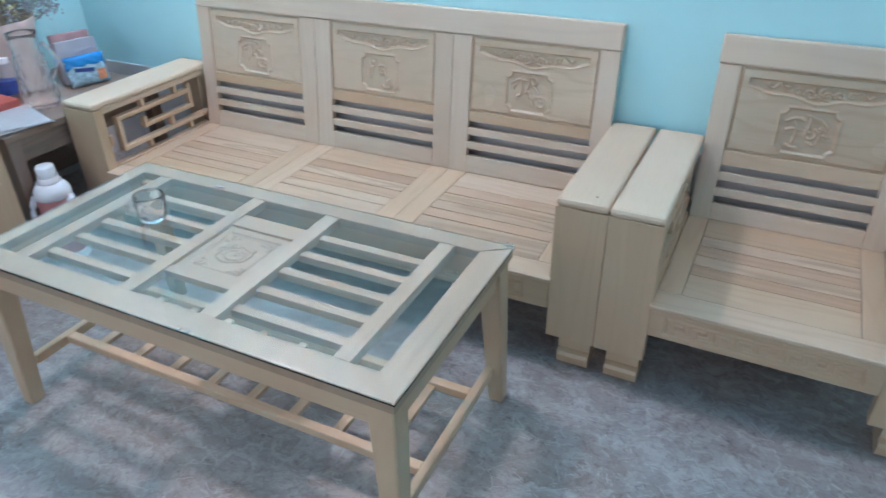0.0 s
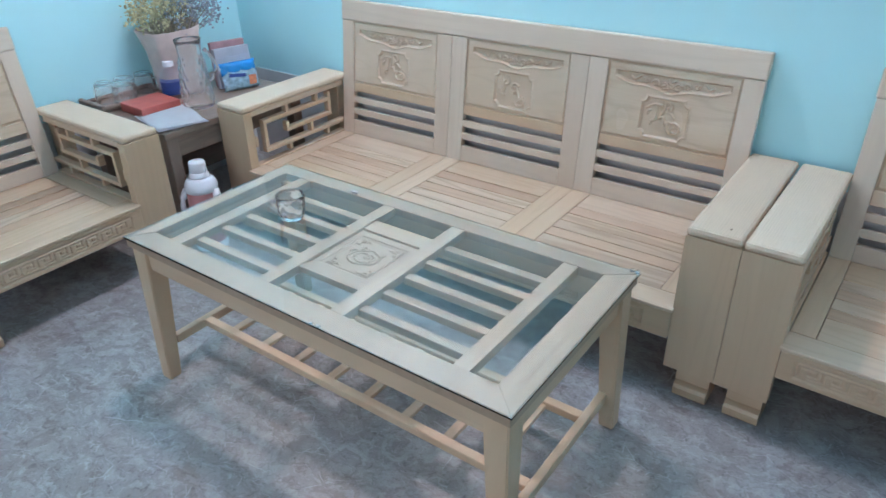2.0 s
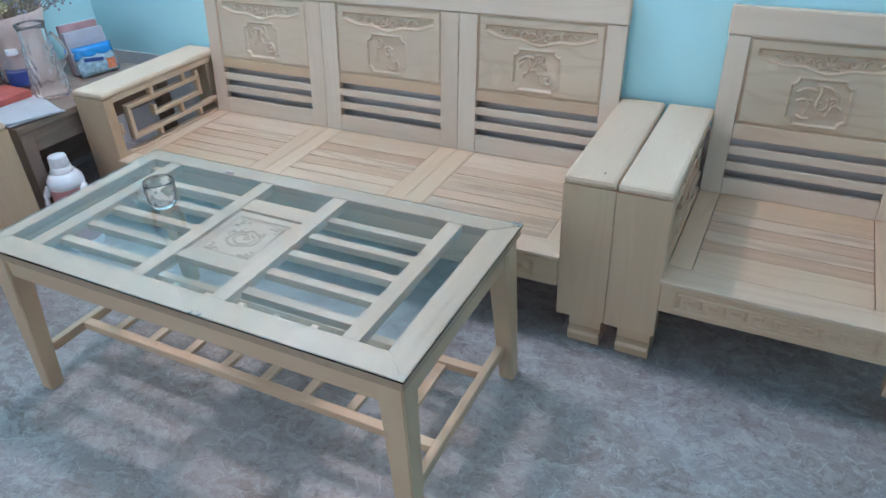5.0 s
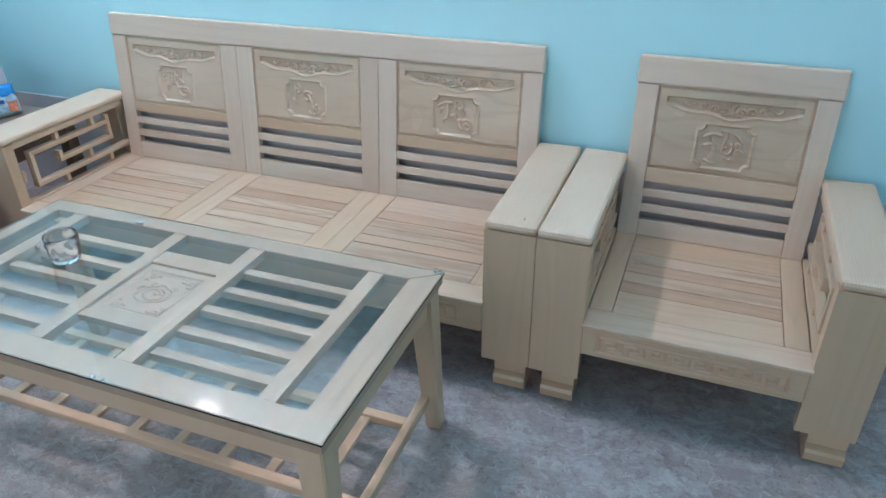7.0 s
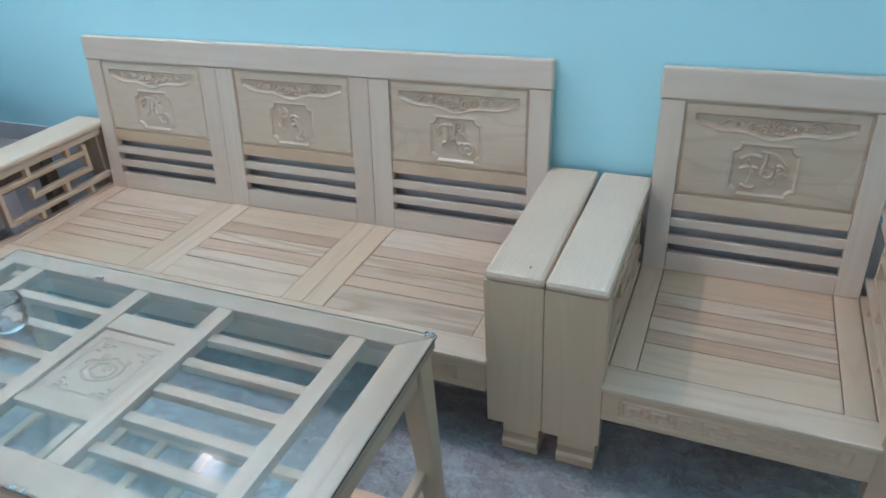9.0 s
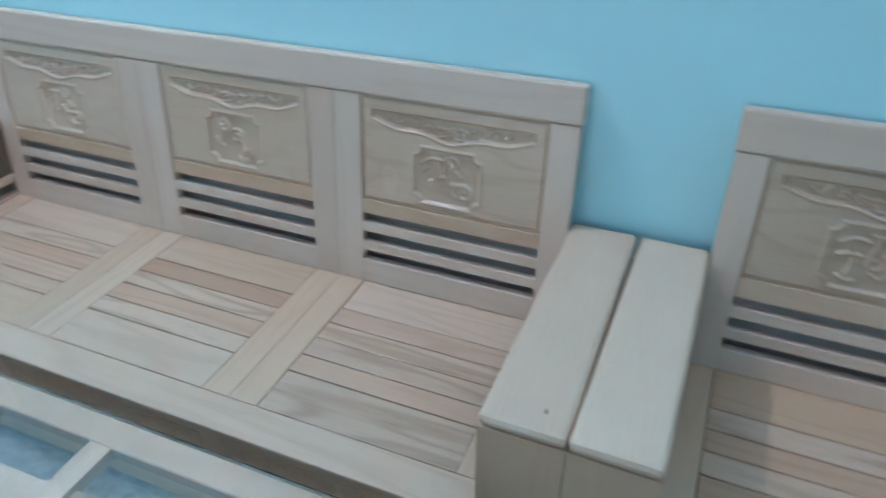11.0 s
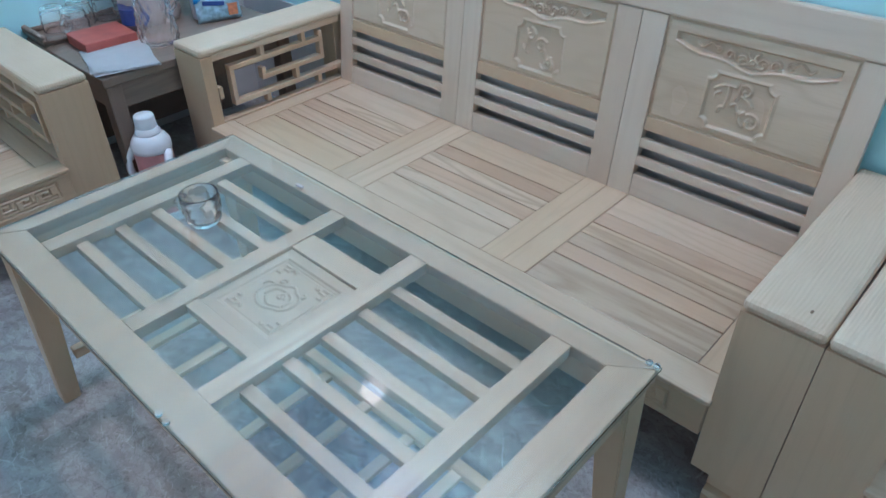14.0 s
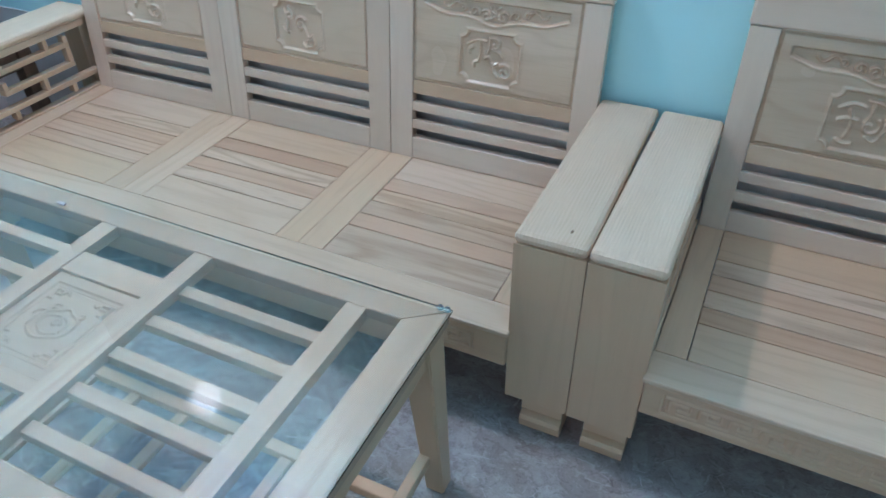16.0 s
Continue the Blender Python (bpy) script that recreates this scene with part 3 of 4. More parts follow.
def seat_unit(ob, width, bays, key, panels, dips, left_arm=ARM_W, figured=(), lift=0.0):
    """A bench: slatted seat, carved back, two boxed arms."""
    front, rear = 0.075, 0.565
    # seat
    board("front_rail", -0.004, width + 0.004, -0.012, front, SEAT_Z - 0.012, SEAT_Z, PLANK, ob, 0.003)
    edges = [0.0] + [e for b in bays for e in b] + [width]
    for i in range(0, len(edges), 2):
        a, b = edges[i], edges[i + 1]
        cuts = [a, b] if b - a < 0.1 else [a, (a + b) / 2, b]
        for p, q in zip(cuts, cuts[1:]):
            board("cross_rail", p + 0.0006, q - 0.0006, front + 0.0008, rear, SEAT_Z - 0.028, SEAT_Z - 0.0005 * (i % 3), ASH, ob, 0.0016)
    rows = [front, 0.196, 0.254, 0.316, 0.376, 0.438, rear]
    for k, (a, b) in enumerate(bays):
        for j, (p, q) in enumerate(zip(rows, rows[1:])):
            board("seat_plank", a + 0.0012, b - 0.0012, p + 0.0019, q - 0.0013, SEAT_Z - 0.024, SEAT_Z - 0.001 - dips[(k * 6 + j) % len(dips)], FIGURED if (k, j) in figured else NARROW if 0 < j < 5 else PLANK, ob, 0.0014)
    board("rear_rail", 0, width, rear + 0.001, 0.60, SEAT_Z - 0.06, SEAT_Z - 0.004, ASH, ob)
    board("under_rail", 0.01, width - 0.01, 0.26, 0.30, SEAT_Z - 0.07, SEAT_Z - 0.03, ASH, ob)
    # carved front board under the seat
    carved("front_apron", relief(width, 0.092, key_band(width, 0.084, key), 0.0022, 0.022), SHADED_FRONT[0], ob, Matrix.Translation((width / 2, -0.0085, 0.2418)), "front board with cut fret border")
    # leaning back
    lean = Matrix.Translation((0, BACK_Y, SEAT_Z)) @ Matrix.Rotation(radians(-6.2), 4, "X")
    top, rail = 0.588, 0.502
    board("top_rail", -0.003, width + 0.003, -0.003, 0.030, rail, top, HAZED_BACK, ob, 0.006, lean)
    posts = [0.0] + [e for b in bays for e in b] + [width]
    for i in range(0, len(posts), 2):
        a, b = posts[i], posts[i + 1]
        cuts = [a, b] if b - a < 0.1 else [a, (a + b) / 2, b]
        for p, q in zip(cuts, cuts[1:]):
            board("stile", p + 0.0007, q - 0.0007, 0.0, 0.028, 0.0, rail - 0.0008, HAZED_BACK, ob, 0.0016, lean)
    for k, (a, b) in enumerate(bays):
        m = lean @ Matrix.Translation(((a + b) / 2, 0.0035, 0.370)) @ Matrix.Diagonal(((b - a) / 0.4565, 1, 1, 1))
        carved("carved_panel", PANELS[panels[k]], PANEL_FIGURED if panels[k] > 1 else PANEL_ASH, ob, m, "carved panel with scrolls and a brush-stroke medallion")
        board("panel_rail", a, b, 0.003, 0.026, 0.188 + lift, 0.236, FIGURED_RAIL[k % 2], ob, 0.002, lean)
        for z in (0.1365 + lift, 0.0825 + lift):
            board("back_slat", a - 0.004, b + 0.004, 0.003, 0.021, z, z + 0.0275, HAZED_BACK, ob, 0.002, lean)
        board("bottom_rail", a, b, 0.001, 0.027, 0.0, 0.056 + lift, HAZED_BACK, ob, 0.002, lean)
    # arms
    for s in (-1, 1):
        x0, x1 = (-left_arm, 0.0) if s < 0 else (width, width + ARM_W)
        board("arm_top", x0, x1, 0.0, DEPTH, 0.536, 0.562, PALE, ob, 0.011)
        board("arm_front", x0 + 0.0003, x1 - 0.0003, 0.0006, 0.042, 0.095, 0.5358, SHADED_FRONT, ob, 0.0007)
        board("arm_post", x0 + 0.04, x1 - 0.04, DEPTH - 0.052, DEPTH - 0.004, 0.0, 0.5375, ASH, ob, 0.003)
        inner = x1 - 0.020 if s < 0 else x0 + 0.020
        board("side_rail", inner - 0.018, inner + 0.018, 0.043, DEPTH - 0.052, 0.200, SEAT_Z + 0.005, ASH, ob, 0.003)
        board("arm_rail", inner - 0.016, inner + 0.016, 0.043, DEPTH - 0.052, 0.515, 0.5375, ASH, ob, 0.002)
        if width > 1.0 and s > 0:
            part("knot", lathe([(0.0005, 0.0), (0.0042, 0.0), (0.0034, 0.0009), (0.0005, 0.0011)], 12), KNOT, ob, "dark brown wood knot", pose(x1 - 0.045, 0.046, 0.5617) @ Matrix.Diagonal((0.7, 1.5, 1, 1)))
        lattice(ob, inner)
        foot_block(ob, x0 + 0.040, x1 - 0.010, 0.006, 0.10)
        foot_block(ob, x0 + 0.040, x1 - 0.010, DEPTH - 0.16, DEPTH - 0.06)


DIPS = [0.0, 0.0006, 0.0002, 0.0010, 0.0004, 0.0008, 0.0001]
sofa = thing("sofa", pose(-1.735, 0.175, 0), "long pale varnished ash bench with three carved back panels", "sofa")
seat_unit(sofa, 1.782, [(0.065, 0.521), (0.665, 1.117), (1.261, 1.717)], [(0.08, 0.56), (0.61, 1.17), (1.22, 1.70)], [0, 1, 2], DIPS, 0.162, ((2, 0), (2, 3), (2, 2), (1, 3), (1, 1), (0, 4)), 0.009)
armchair = thing("armchair", pose(0.3412, 0.172, 0, 0, 0, -0.7), "pale varnished ash armchair with one carved back panel", "armchair", "armchairs of the set")
seat_unit(armchair, 0.575, [(0.065, 0.512)], [(0.045, 0.53)], [3], DIPS[2:], figured=((0, 2), (0, 4)))
copy_thing(armchair, pose(-1.84, -0.86, 0, 0, 0, 90))

# ---- low table with a glass sheet ----
table = thing("coffee_table", pose(-0.65, -0.321, 0), "pale ash coffee table with slatted openings and a lower rack", "coffee table")
TX, TY, TZ = 0.645, 0.316, 0.484


IN_L, IN_R, IN_N, IN_F = -0.600, 0.573, -0.246, 0.264
OUTER = [(-TX, -TY), (TX, -TY), (TX, TY), (-TX, TY)]
INNER = [(IN_L, IN_N), (IN_R, IN_N), (IN_R, IN_F), (IN_L, IN_F)]


def mitred(k):
    """One of the four frame rails, cut at a slant where it meets its neighbours."""
    bm = bmesh.new()
    t = 0.026
    plan = [OUTER[k], OUTER[(k + 1) % 4], INNER[(k + 1) % 4], INNER[k]]
    mx, my = sum(p[0] for p in plan) / 4, sum(p[1] for p in plan) / 4
    low = [bm.verts.new((x - mx, y - my, -t)) for x, y in plan]
    high = [bm.verts.new((v.co.x, v.co.y, 0)) for v in low]
    bm.faces.new(low), bm.faces.new(high)
    for k in range(4):
        bm.faces.new((low[k], low[(k + 1) % 4], high[(k + 1) % 4], high[k]))
    bmesh.ops.bevel(bm, geom=bm.edges[:], offset=0.0015, segments=2, affect="EDGES")
    part("frame_rail", bm, DIMMED_TOP[k % 2], table, "", Matrix.Translation((mx, my, TZ)))


for side in range(4):
    mitred(side)


def splayed_leg(s, r):
    """A leg that narrows and leans a little outwards towards the floor."""
    top, low, z1 = 0.064, 0.042, TZ - 0.027
    bm = bmesh.new()
    rings = []
    for z, w, ox, oy in ((0.0, low, TX - 0.010, TY - 0.002), (z1, top, TX - 0.008, TY - 0.008)):
        xs, ys = (ox - w, ox), (oy - w, oy)
        lean = 0.018 * (1 - z / z1)
        rings.append([bm.verts.new((s * xs[i] + lean, r * ys[j] - lean, z - z1 / 2)) for i, j in ((0, 0), (1, 0), (1, 1), (0, 1))])
    bm.faces.new(rings[0]), bm.faces.new(rings[1])
    for k in range(4):
        bm.faces.new((rings[0][k], rings[0][(k + 1) % 4], rings[1][(k + 1) % 4], rings[1][k]))
    bmesh.ops.bevel(bm, geom=bm.edges[:], offset=0.003, segments=2, affect="EDGES")
    part("leg", bm, SHADED_FRONT[2], table, "", Matrix.Translation((0, 0, z1 / 2)))


BARS = [(-0.529, -0.482), (-0.160, -0.116), (0.097, 0.143), (0.459, 0.502)]
for x0, x1 in BARS:
    board("cross_bar", x0, x1, IN_N, IN_F, TZ - 0.026, TZ - 0.001, DIMMED_TOP, table, 0.0015)
for x0, x1 in ((BARS[0][1], BARS[1][0]), (BARS[2][1], BARS[3][0])):
    for k in range(5):
        y = 0.174 - 0.0885 * k
        board("top_slat", x0 - 0.006, x1 + 0.006, y - 0.0135, y + 0.0135, TZ - 0.036, TZ - 0.0135 - 0.001 * (k % 2), DIMMED_TOP, table, 0.002)
MID0, MID1 = BARS[1][1], BARS[2][0]
board("panel_rail", MID0, MID1, 0.116, 0.176, TZ - 0.024, TZ - 0.004, DIMMED_TOP, table, 0.0015)
board("panel_rail", MID0, MID1, -0.140, -0.112, TZ - 0.024, TZ - 0.005, DIMMED_TOP, table, 0.0015)
flower = relief(MID1 - MID0, 0.227, lotus, 0.0014)
carved("carved_panel", flower, DIMMED_TOP[0], table, Matrix.Translation(((MID0 + MID1) / 2, 0.002, TZ - 0.010)) @ Matrix.Rotation(radians(-90), 4, "X"), "panel carved with a flower and corner sprigs")
for s in (-1, 1):
    board("apron", -TX + 0.07, TX - 0.07, s * (TY - 0.026) - 0.011, s * (TY - 0.026) + 0.011, TZ - 0.090, TZ - 0.027, SHADED_FRONT, table, 0.003)
    board("apron", s * (TX - 0.026) - 0.011, s * (TX - 0.026) + 0.011, -TY + 0.07, TY - 0.07, TZ - 0.090, TZ - 0.027, SHADED_FRONT, table, 0.003)
    for r in (-1, 1):
        splayed_leg(s, r)
    board("end_stretcher", s * (TX - 0.032) - 0.012, s * (TX - 0.032) + 0.012, -TY + 0.055, TY - 0.055, 0.092, 0.122, SHADED_FRONT, table, 0.003)
    board("rack_rail", -TX + 0.043, TX - 0.043, s * 0.142 - 0.014, s * 0.142 + 0.014, 0.096, 0.121, SHADED_FRONT, table, 0.003)
for k in range(8):
    x = -0.49 + 0.14 * k
    board("rack_slat", x - 0.014, x + 0.014, -0.130, 0.130, 0.098, 0.112, ASH, table, 0.002)

sheet = part("glass_sheet", block(1.30, 0.642, 0.006, 0.0018), SHEET_GLASS, None, "", Matrix.Translation((-0.65, -0.321, 0.4876)))
tagged(sheet, "clear greenish glass sheet lying on the coffee table", "glass sheet")
sheet.visible_shadow = False


for x, y in ((-0.545, -0.6365), (-0.521, -0.6365), (-0.008, -0.006), (-0.022, -0.006)):
    pad = part("glass_pad", lathe([(0.0005, 0.0), (0.006, 0.0), (0.0065, 0.003), (0.005, 0.0065), (0.0005, 0.007)], 14), CLEAR, None, "", Matrix.Translation((x, y, 0.4907)), smooth=True)
    tagged(pad, "tiny clear rubber pad on the glass sheet edge", "pad", "pads of the glass sheet")


grip = part("rubber_grip", block(0.024, 0.009, 0.005, 0.002), GREYCARD, None, "", Matrix.Translation((-0.940, -0.048, 0.4932)))
tagged(grip, "small grey rubber grip stuck on the glass sheet", "pad")


def glass_mug(name, m, label, group=""):
    dimple = lambda a, z, r: 0.0036 * math.sin(9 * a) * math.sin(z * 210) if r > 0.0355 and 0.010 < z < 0.066 else 0.0
    mug = thing(name, m, label, "glass mug", group)
    out = [(0.0005, 0.0), (0.028, 0.0), (0.034, 0.004), (0.037, 0.014), (0.038, 0.03), (0.040, 0.045), (0.041, 0.06), (0.0415, 0.075), (0.042, 0.088), (0.041, 0.0905),
           (0.0395, 0.088), (0.038, 0.07), (0.0365, 0.04), (0.034, 0.018), (0.028, 0.012), (0.0005, 0.011)]
    out = [(q, 0.86 * z) for q, z in out]
    body = part("body", lathe(out, 36, dimple), CLEAR, mug, "", smooth=True)
    pts = [(0.036 + 0.030 * math.sin(math.pi * k / 10), 0, 0.016 + 0.048 * k / 10) for k in range(11)]
    handle = part("handle", rope(pts, 0.0055, 8), CLEAR, mug, "", smooth=True)
    body.visible_shadow = handle.visible_shadow = False
    return mug


glass_mug("glass_mug", pose(-0.975, -0.285, 0.4912, 0, 0, 205), "clear dimpled glass mug standing on the glass sheet")

# ---- corner table and what stands on it ----
corner = thing("side_table", pose(-2.195, 0.285, 0), "dark brown wooden side table between the armchair and sofa", "side table")
CT = 0.500
board("tabletop", -0.295, 0.295, -0.365, 0.365, CT - 0.028, CT, BROWN, corner, 0.004)
for s in (-1, 1):
    board("apron", s * 0.268 - 0.010, s * 0.268 + 0.010, -0.315, 0.315, CT - 0.115, CT - 0.0285, BROWN, corner, 0.003)
    board("apron", -0.258, 0.258, s * 0.338 - 0.010, s * 0.338 + 0.010, CT - 0.115, CT - 0.0285, BROWN, corner, 0.003)
    for r in (-1, 1):
        board("leg", s * 0.262 - 0.026, s * 0.262 + 0.026, r * 0.332 - 0.026, r * 0.332 + 0.026, 0.0, CT - 0.0285, BROWN, corner, 0.004)

# added brown sheet that stands in for the shade under the table
board("side_panel", -0.252, -0.240, -0.306, 0.306, 0.06, CT - 0.116, BROWN, corner, 0.002)
thermos = thing("thermos_flask", pose(-1.830, -0.012, 0, 0, 0, 35), "white plastic thermos flask with a pink patterned body on the floor", "thermos")
part("body", lathe([(0.0005, 0.0), (0.058, 0.0), (0.062, 0.01), (0.062, 0.272), (0.0005, 0.273)], 32), PINK, thermos, "pink printed body", smooth=False)
part("shoulder", lathe([(0.0635, 0.262), (0.0650, 0.276), (0.0635, 0.292), (0.0540, 0.308), (0.0440, 0.318), (0.0005, 0.319)], 32), PLASTIC, thermos, "", smooth=True)
part("neck_ring", lathe([(0.036, 0.317), (0.041, 0.320), (0.0415, 0.326), (0.037, 0.331), (0.036, 0.342), (0.0005, 0.3425)], 28), PLASTIC, thermos, "", smooth=True)
part("cup", lathe([(0.033, 0.341), (0.0345, 0.345), (0.0325, 0.378), (0.0305, 0.383), (0.0005, 0.3835)], 28), PLASTIC, thermos, "", smooth=True)
part("base_ring", lathe([(0.064, 0.0), (0.0655, 0.004), (0.0655, 0.03), (0.0622, 0.034)], 28), PLASTIC, thermos, "")
for s in (-1, 1):
    pts = [(s * (0.060 + 0.014 * math.sin(math.pi * k / 8)), -0.012 - 0.03 * math.sin(math.pi * k / 8), 0.268 - 0.13 * k / 8) for k in range(9)]
    part("handle", rope(pts, 0.010, 10, flat=1.5), PLASTIC, thermos, "white curved handle", smooth=True)

jug = thing("glass_jug", pose(-2.077, 0.221, CT + 0.0005, 0, 0, 36), "tall dimpled clear glass water jug on the side table", "jug")
bump_glass = lambda a, z, r: 0.0062 * math.sin(12 * a + (0 if int(z / 0.03) % 2 else math.pi)) * abs(math.sin(z / 0.03 * math.pi)) if r > 0.045 and 0.02 < z < 0.2 else 0.0
hts = [k * 0.0075 for k in range(2, 28)]
wall_out = [(0.066 - 0.085 * max(0, z - 0.03) * 1.05, z) for z in hts]
out = [(0.0005, 0.0), (0.060, 0.0), (0.066, 0.006)] + wall_out + [(0.047, 0.225), (0.050, 0.262), (0.055, 0.285), (0.0525, 0.285), (0.047, 0.262), (0.044, 0.225)] + [(r - 0.005, z) for r, z in reversed(wall_out)] + [(0.055, 0.012), (0.0005, 0.011)]
jb = part("body", lathe(out, 72, bump_glass), CLEAR, jug, "", smooth=True)
pts = [(0.047 + 0.052 * math.sin(math.pi * (0.08 + 0.86 * k / 12)), 0, 0.245 - 0.145 * k / 12) for k in range(13)]
jh = part("handle", rope(pts, 0.0075, 10), CLEAR, jug, "", smooth=True)
jb.visible_shadow = jh.visible_shadow = False

pack = thing("tea_packet", pose(-2.118, 0.492, CT + 0.0005, -12, 0, 74) @ Matrix.Diagonal((0.95, 0.95, 0.84, 1)), "blue and white printed foil drink packet standing on the side table", "packet")


def pillow(w, h, d, z0=0.0, n=14):
    bm = bmesh.new()
    grid = {}
    for side in (-1, 1):
        for i in range(n + 1):
            for j in range(n + 1):
                u, v = 2 * i / n - 1, 2 * j / n - 1
                bulge = d * max(0.0, (1 - u ** 4) * (1 - v ** 4)) ** 0.6 + 0.002 * math.sin(9 * u + 5 * v) * (1 - abs(v))
                grid[side, i, j] = bm.verts.new((u * w / 2 * (1 + 0.03 * v * v), side * (bulge + 0.0006), z0 + (v + 1) * h / 2))
        for i in range(n):
            for j in range(n):
                bm.faces.new([grid[side, i + a, j + b] for a, b in ((0, 0), (1, 0), (1, 1), (0, 1))])
    bmesh.ops.remove_doubles(bm, verts=bm.verts[:], dist=0.0014)
    return bm


part("foil_bag", pillow(0.172, 0.148, 0.028), SKYBLUE, pack, "pale blue printed foil", smooth=True)
part("top_band", pillow(0.1745, 0.066, 0.0300, 0.083), BLUE, pack, "bright blue band", smooth=True)
part("brand_bar", block(0.085, 0.003, 0.018, 0.001), NAVY, pack, "", pose(-0.02, -0.0292, 0.078, 0, 8, 0))
part("cup_print", lathe([(0.0005, 0), (0.018, 0.0), (0.022, 0.05), (0.0005, 0.05)], 16), ORANGE, pack, "orange printed cup", Matrix.Translation((0.05, -0.0275, 0.018)) @ Matrix.Diagonal((1, 0.12, 1, 1)))
for w, h, d, x, y, turn, lean, mat, label in ((0.165, 0.175, 0.04, -2.180, 0.512, 74, -8, GREYCARD, "plain grey cardboard box behind the packet"),
                                             (0.16, 0.195, 0.03, -2.226, 0.530, 72, -6, PINKCARD, "dull pink cardboard box behind the grey one")):
    carton = thing("card_box", pose(x, y, CT + 0.002, lean, 0, turn), label, "box", "boxes on the side table")
    part("body", block(w, d, h, 0.002), mat, carton, "", Matrix.Translation((0, 0, h / 2)))
    part("stripe", block(w + 0.002, d + 0.002, 0.012, 0.001), mat, carton, "", Matrix.Translation((0, 0, h - 0.045)))

bottle = thing("water_bottle", pose(-2.272, 0.236, CT + 0.0005) @ Matrix.Diagonal((1.5, 1.5, 0.80, 1)), "small clear plastic bottle with a navy label and white cap", "bottle")
bb = part("body", lathe([(0.0005, 0.0), (0.028, 0.0), (0.031, 0.006), (0.031, 0.12), (0.026, 0.145), (0.013, 0.168), (0.012, 0.18), (0.0005, 0.181)], 24), CLEAR, bottle, "", smooth=True)
bb.visible_shadow = False
part("label", lathe([(0.0316, 0.03), (0.0318, 0.032), (0.0318, 0.098), (0.0316, 0.10)], 24), NAVY, bottle, "navy label")
part("cap", lathe([(0.0005, 0.178), (0.015, 0.178), (0.0155, 0.18), (0.015, 0.204), (0.0005, 0.206)], 20), PLASTIC, bottle, "white screw cap")

box = part("red_box", block(0.168, 0.180, 0.038, 0.003), RED, None, "", pose(-2.218, 0.082, CT + 0.0195, 0, 0, -3))
tagged(box, "flat bright red cardboard gift box lying on the side table", "box")


def paper_sheet(w, d, m, label):
    bm = bmesh.new()
    n = 10
    rows = [[bm.verts.new((w * (i / n - 0.5), d * (j / n - 0.5), 0.002 + 0.004 * (i / n) ** 3 + 0.002 * math.sin(3 * j / n + i / n))) for i in range(n + 1)] for j in range(n + 1)]
    for j in range(n):
        for i in range(n):
            bm.faces.new((rows[j][i], rows[j][i + 1], rows[j + 1][i + 1], rows[j + 1][i]))
    bmesh.ops.solidify(bm, geom=bm.faces[:], thickness=0.0012)
    ob = part("paper_sheet", bm, PAPER, None, "", m, smooth=True)
    return tagged(ob, label, "paper", "papers on the side table")


paper_sheet(0.285, 0.205, pose(-2.03, 0.045, CT + 0.002, 0, 0, -14), "white paper sheet lying on the side table edge")
paper_sheet(0.285, 0.205, pose(-2.035, 0.05, CT + 0.008, 0, 0, -20), "folded white paper sheet lying on another sheet")

tray = thing("tray", pose(-2.409, 0.09, CT + 0.0005), "dark brown wooden tray with a rounded rim holding glass mugs", "tray")
part("tray_base", block(0.166, 0.33, 0.012, 0.003), BROWN[1], tray, "", Matrix.Translation((0, 0, 0.006)))
for s in (-1, 1):
    part("rim", rope([(s * 0.0805, -0.17, 0.020), (s * 0.0805, 0.17, 0.020)], 0.009, 10), BROWN[1], tray, "", smooth=True)
    part("rim", rope([(-0.089, s * 0.163, 0.020), (0.089, s * 0.163, 0.020)], 0.009, 10), BROWN[0], tray, "", smooth=True)
for k in range(9):
    part("rim_knob", lathe([(0.0005, -0.010), (0.008, -0.007), (0.0115, 0.0), (0.008, 0.007), (0.0005, 0.010)], 12), BROWN[0], tray, "", Matrix.Translation((-0.080 + 0.020 * k, -0.163, 0.033)), smooth=True)
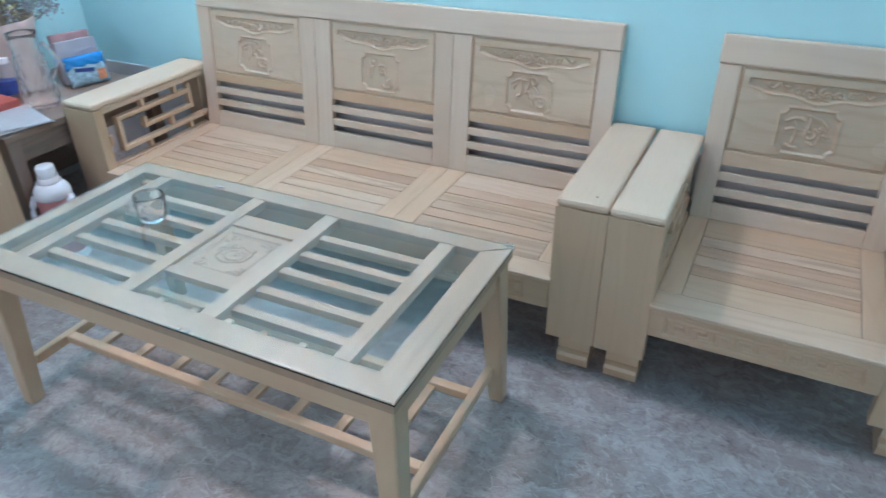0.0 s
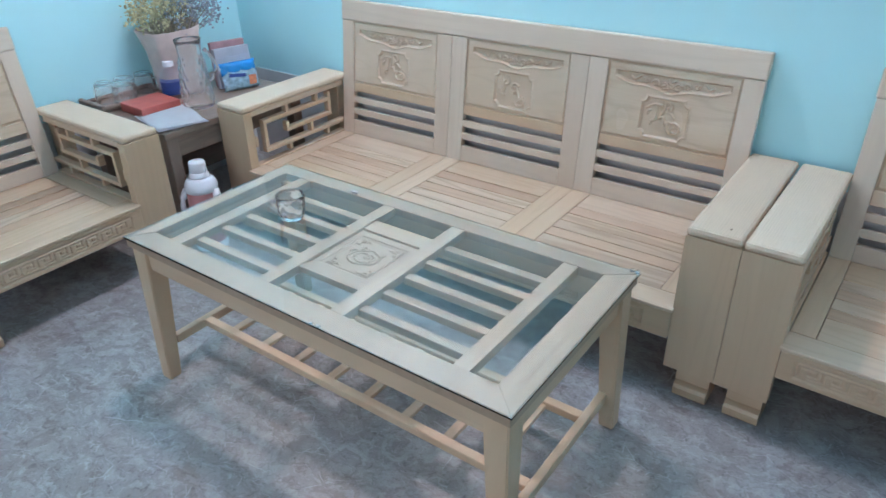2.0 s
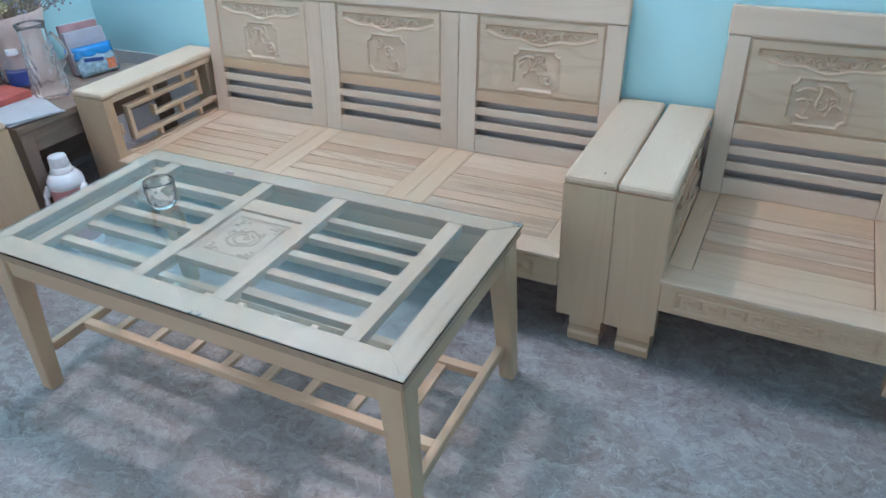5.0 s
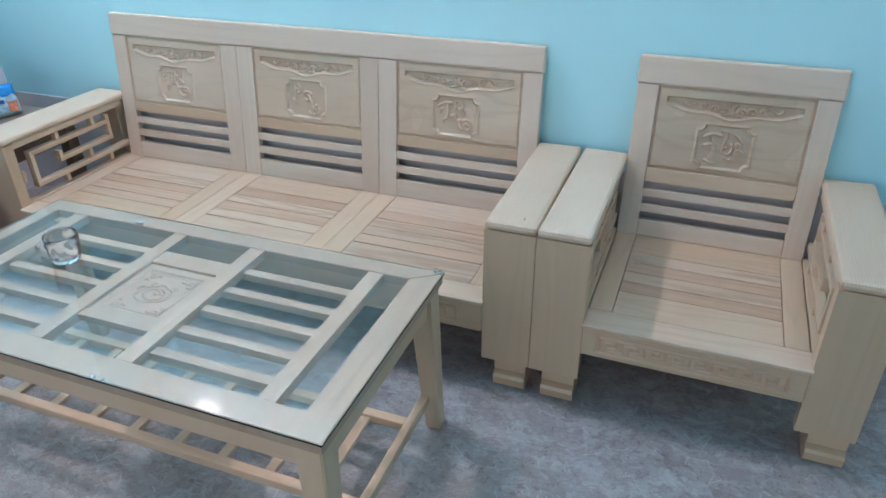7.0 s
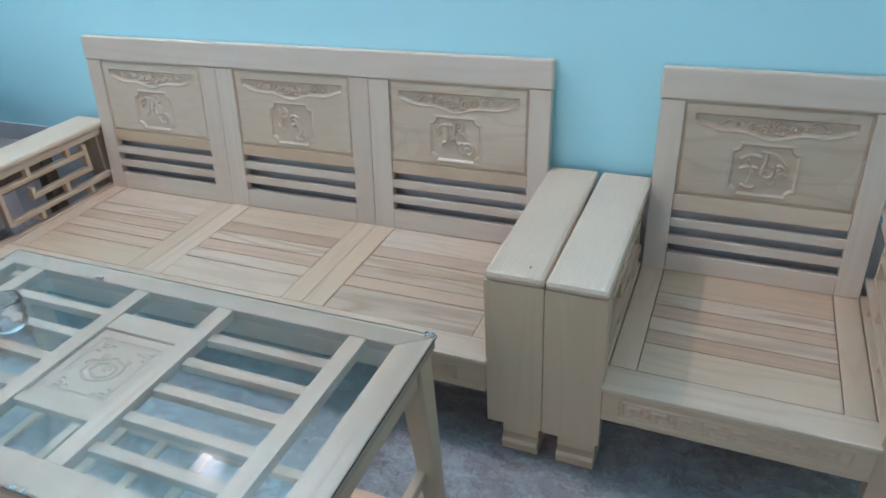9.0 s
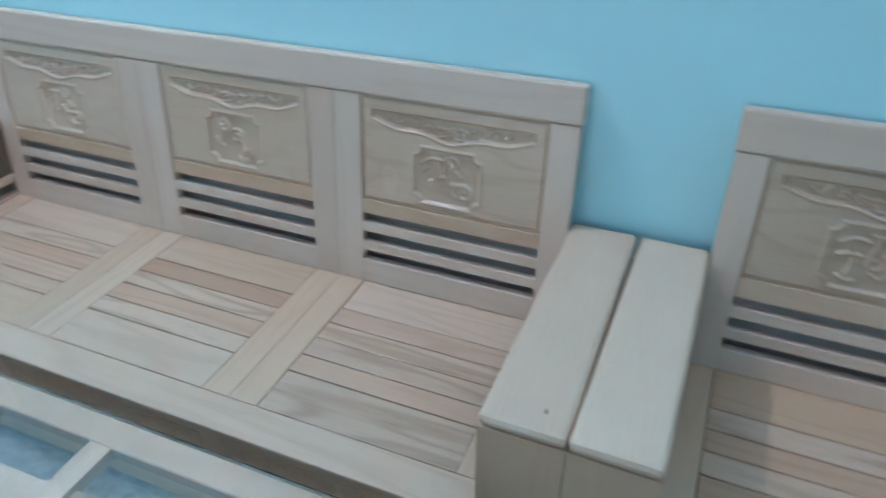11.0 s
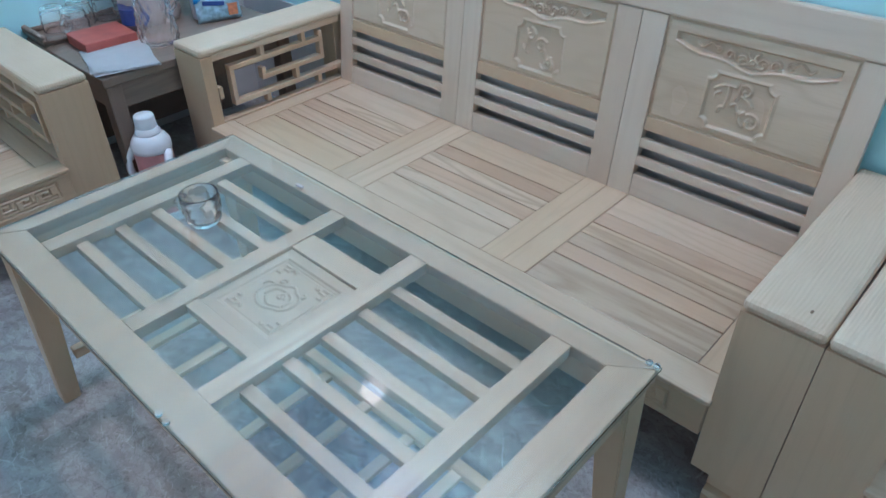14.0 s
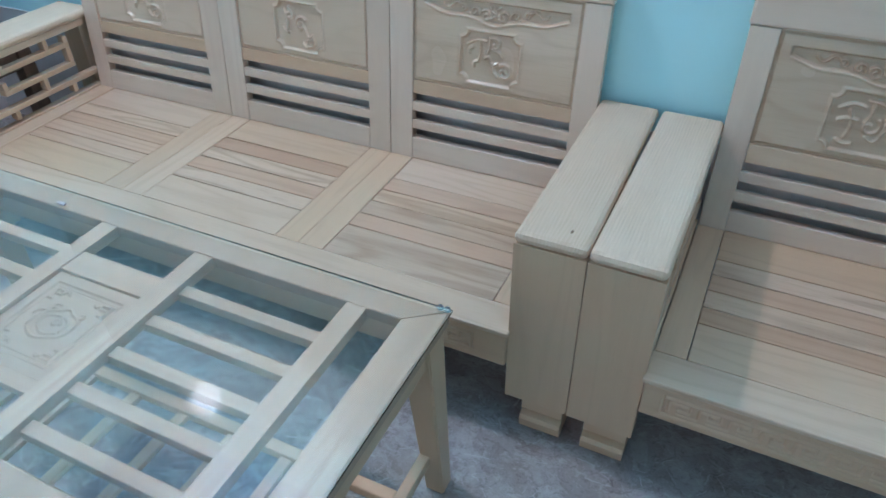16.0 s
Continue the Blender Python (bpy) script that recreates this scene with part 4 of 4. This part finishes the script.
for x, y, r in ((-2.444, 0.020, 200), (-2.444, 0.112, 150), (-2.437, 0.206, 30), (-2.374, 0.062, 300)):
    glass_mug("glass_mug", pose(x, y, CT + 0.0985, 180, 0, r) @ Matrix.Scale(1.10, 4), "clear glass mug turned upside down on the tray", "mugs on the tray")

# dried bouquet in its wrapping
bouquet = thing("dried_bouquet", pose(-2.34, 0.34, CT + 0.0005), "dried yellow and blue-grey flowers in pinkish brown wrapping", "bouquet")
fold = lambda a, z, r: 0.05 * r * math.sin(5 * a) + 0.03 * r * math.sin(11 * a + 1)
part("wrapping", lathe([(0.0005, 0.0), (0.100, 0.0), (0.104, 0.02), (0.106, 0.12), (0.112, 0.20), (0.135, 0.29), (0.131, 0.292), (0.108, 0.202), (0.0005, 0.17)], 44, fold), WRAP, bouquet, "pinkish brown paper wrapping", m=pose(0, 0, 0, 4, 0, 0), smooth=True)
rng = random.Random(4)
stems = bmesh.new()
heads = {True: bmesh.new(), False: bmesh.new()}
for k in range(130):
    a, r = rng.uniform(0, 2 * math.pi), rng.uniform(0.1, 1.0) ** 0.6
    tip = Vector((0.14 * r * math.cos(a), 0.03 + 0.22 * r * math.sin(a), 0.25 + 0.30 * (1 - 0.6 * r * r) * rng.uniform(0.25, 1.0)))
    root = Vector((0.03 * math.cos(a), 0.03 * math.sin(a), 0.16))
    mid = (root + tip) / 2 + Vector((0, 0, 0.03))
    rope([root, mid, tip], 0.0012, 4, stems)
    side = tip.y + tip.x * 0.4 + rng.uniform(-0.05, 0.05) < 0.02
    for j in range(16):
        c = tip + Vector([rng.gauss(0, 0.018) for _ in range(3)])
        s = rng.uniform(0.0028, 0.0066)
        bmesh.ops.create_icosphere(heads[side], subdivisions=1, radius=s, matrix=Matrix.Translation(c) @ Euler((rng.random() * 3, rng.random() * 3, 0)).to_matrix().to_4x4() @ Matrix.Diagonal((1, 0.7, 1.2, 1)))
part("stem_bunch", stems, STEM, bouquet)
part("yellow_spray", heads[True], YELLOW, bouquet, "tiny dried yellow flower heads")
part("grey_spray", heads[False], DUSTY, bouquet, "tiny dried blue-grey flower heads")
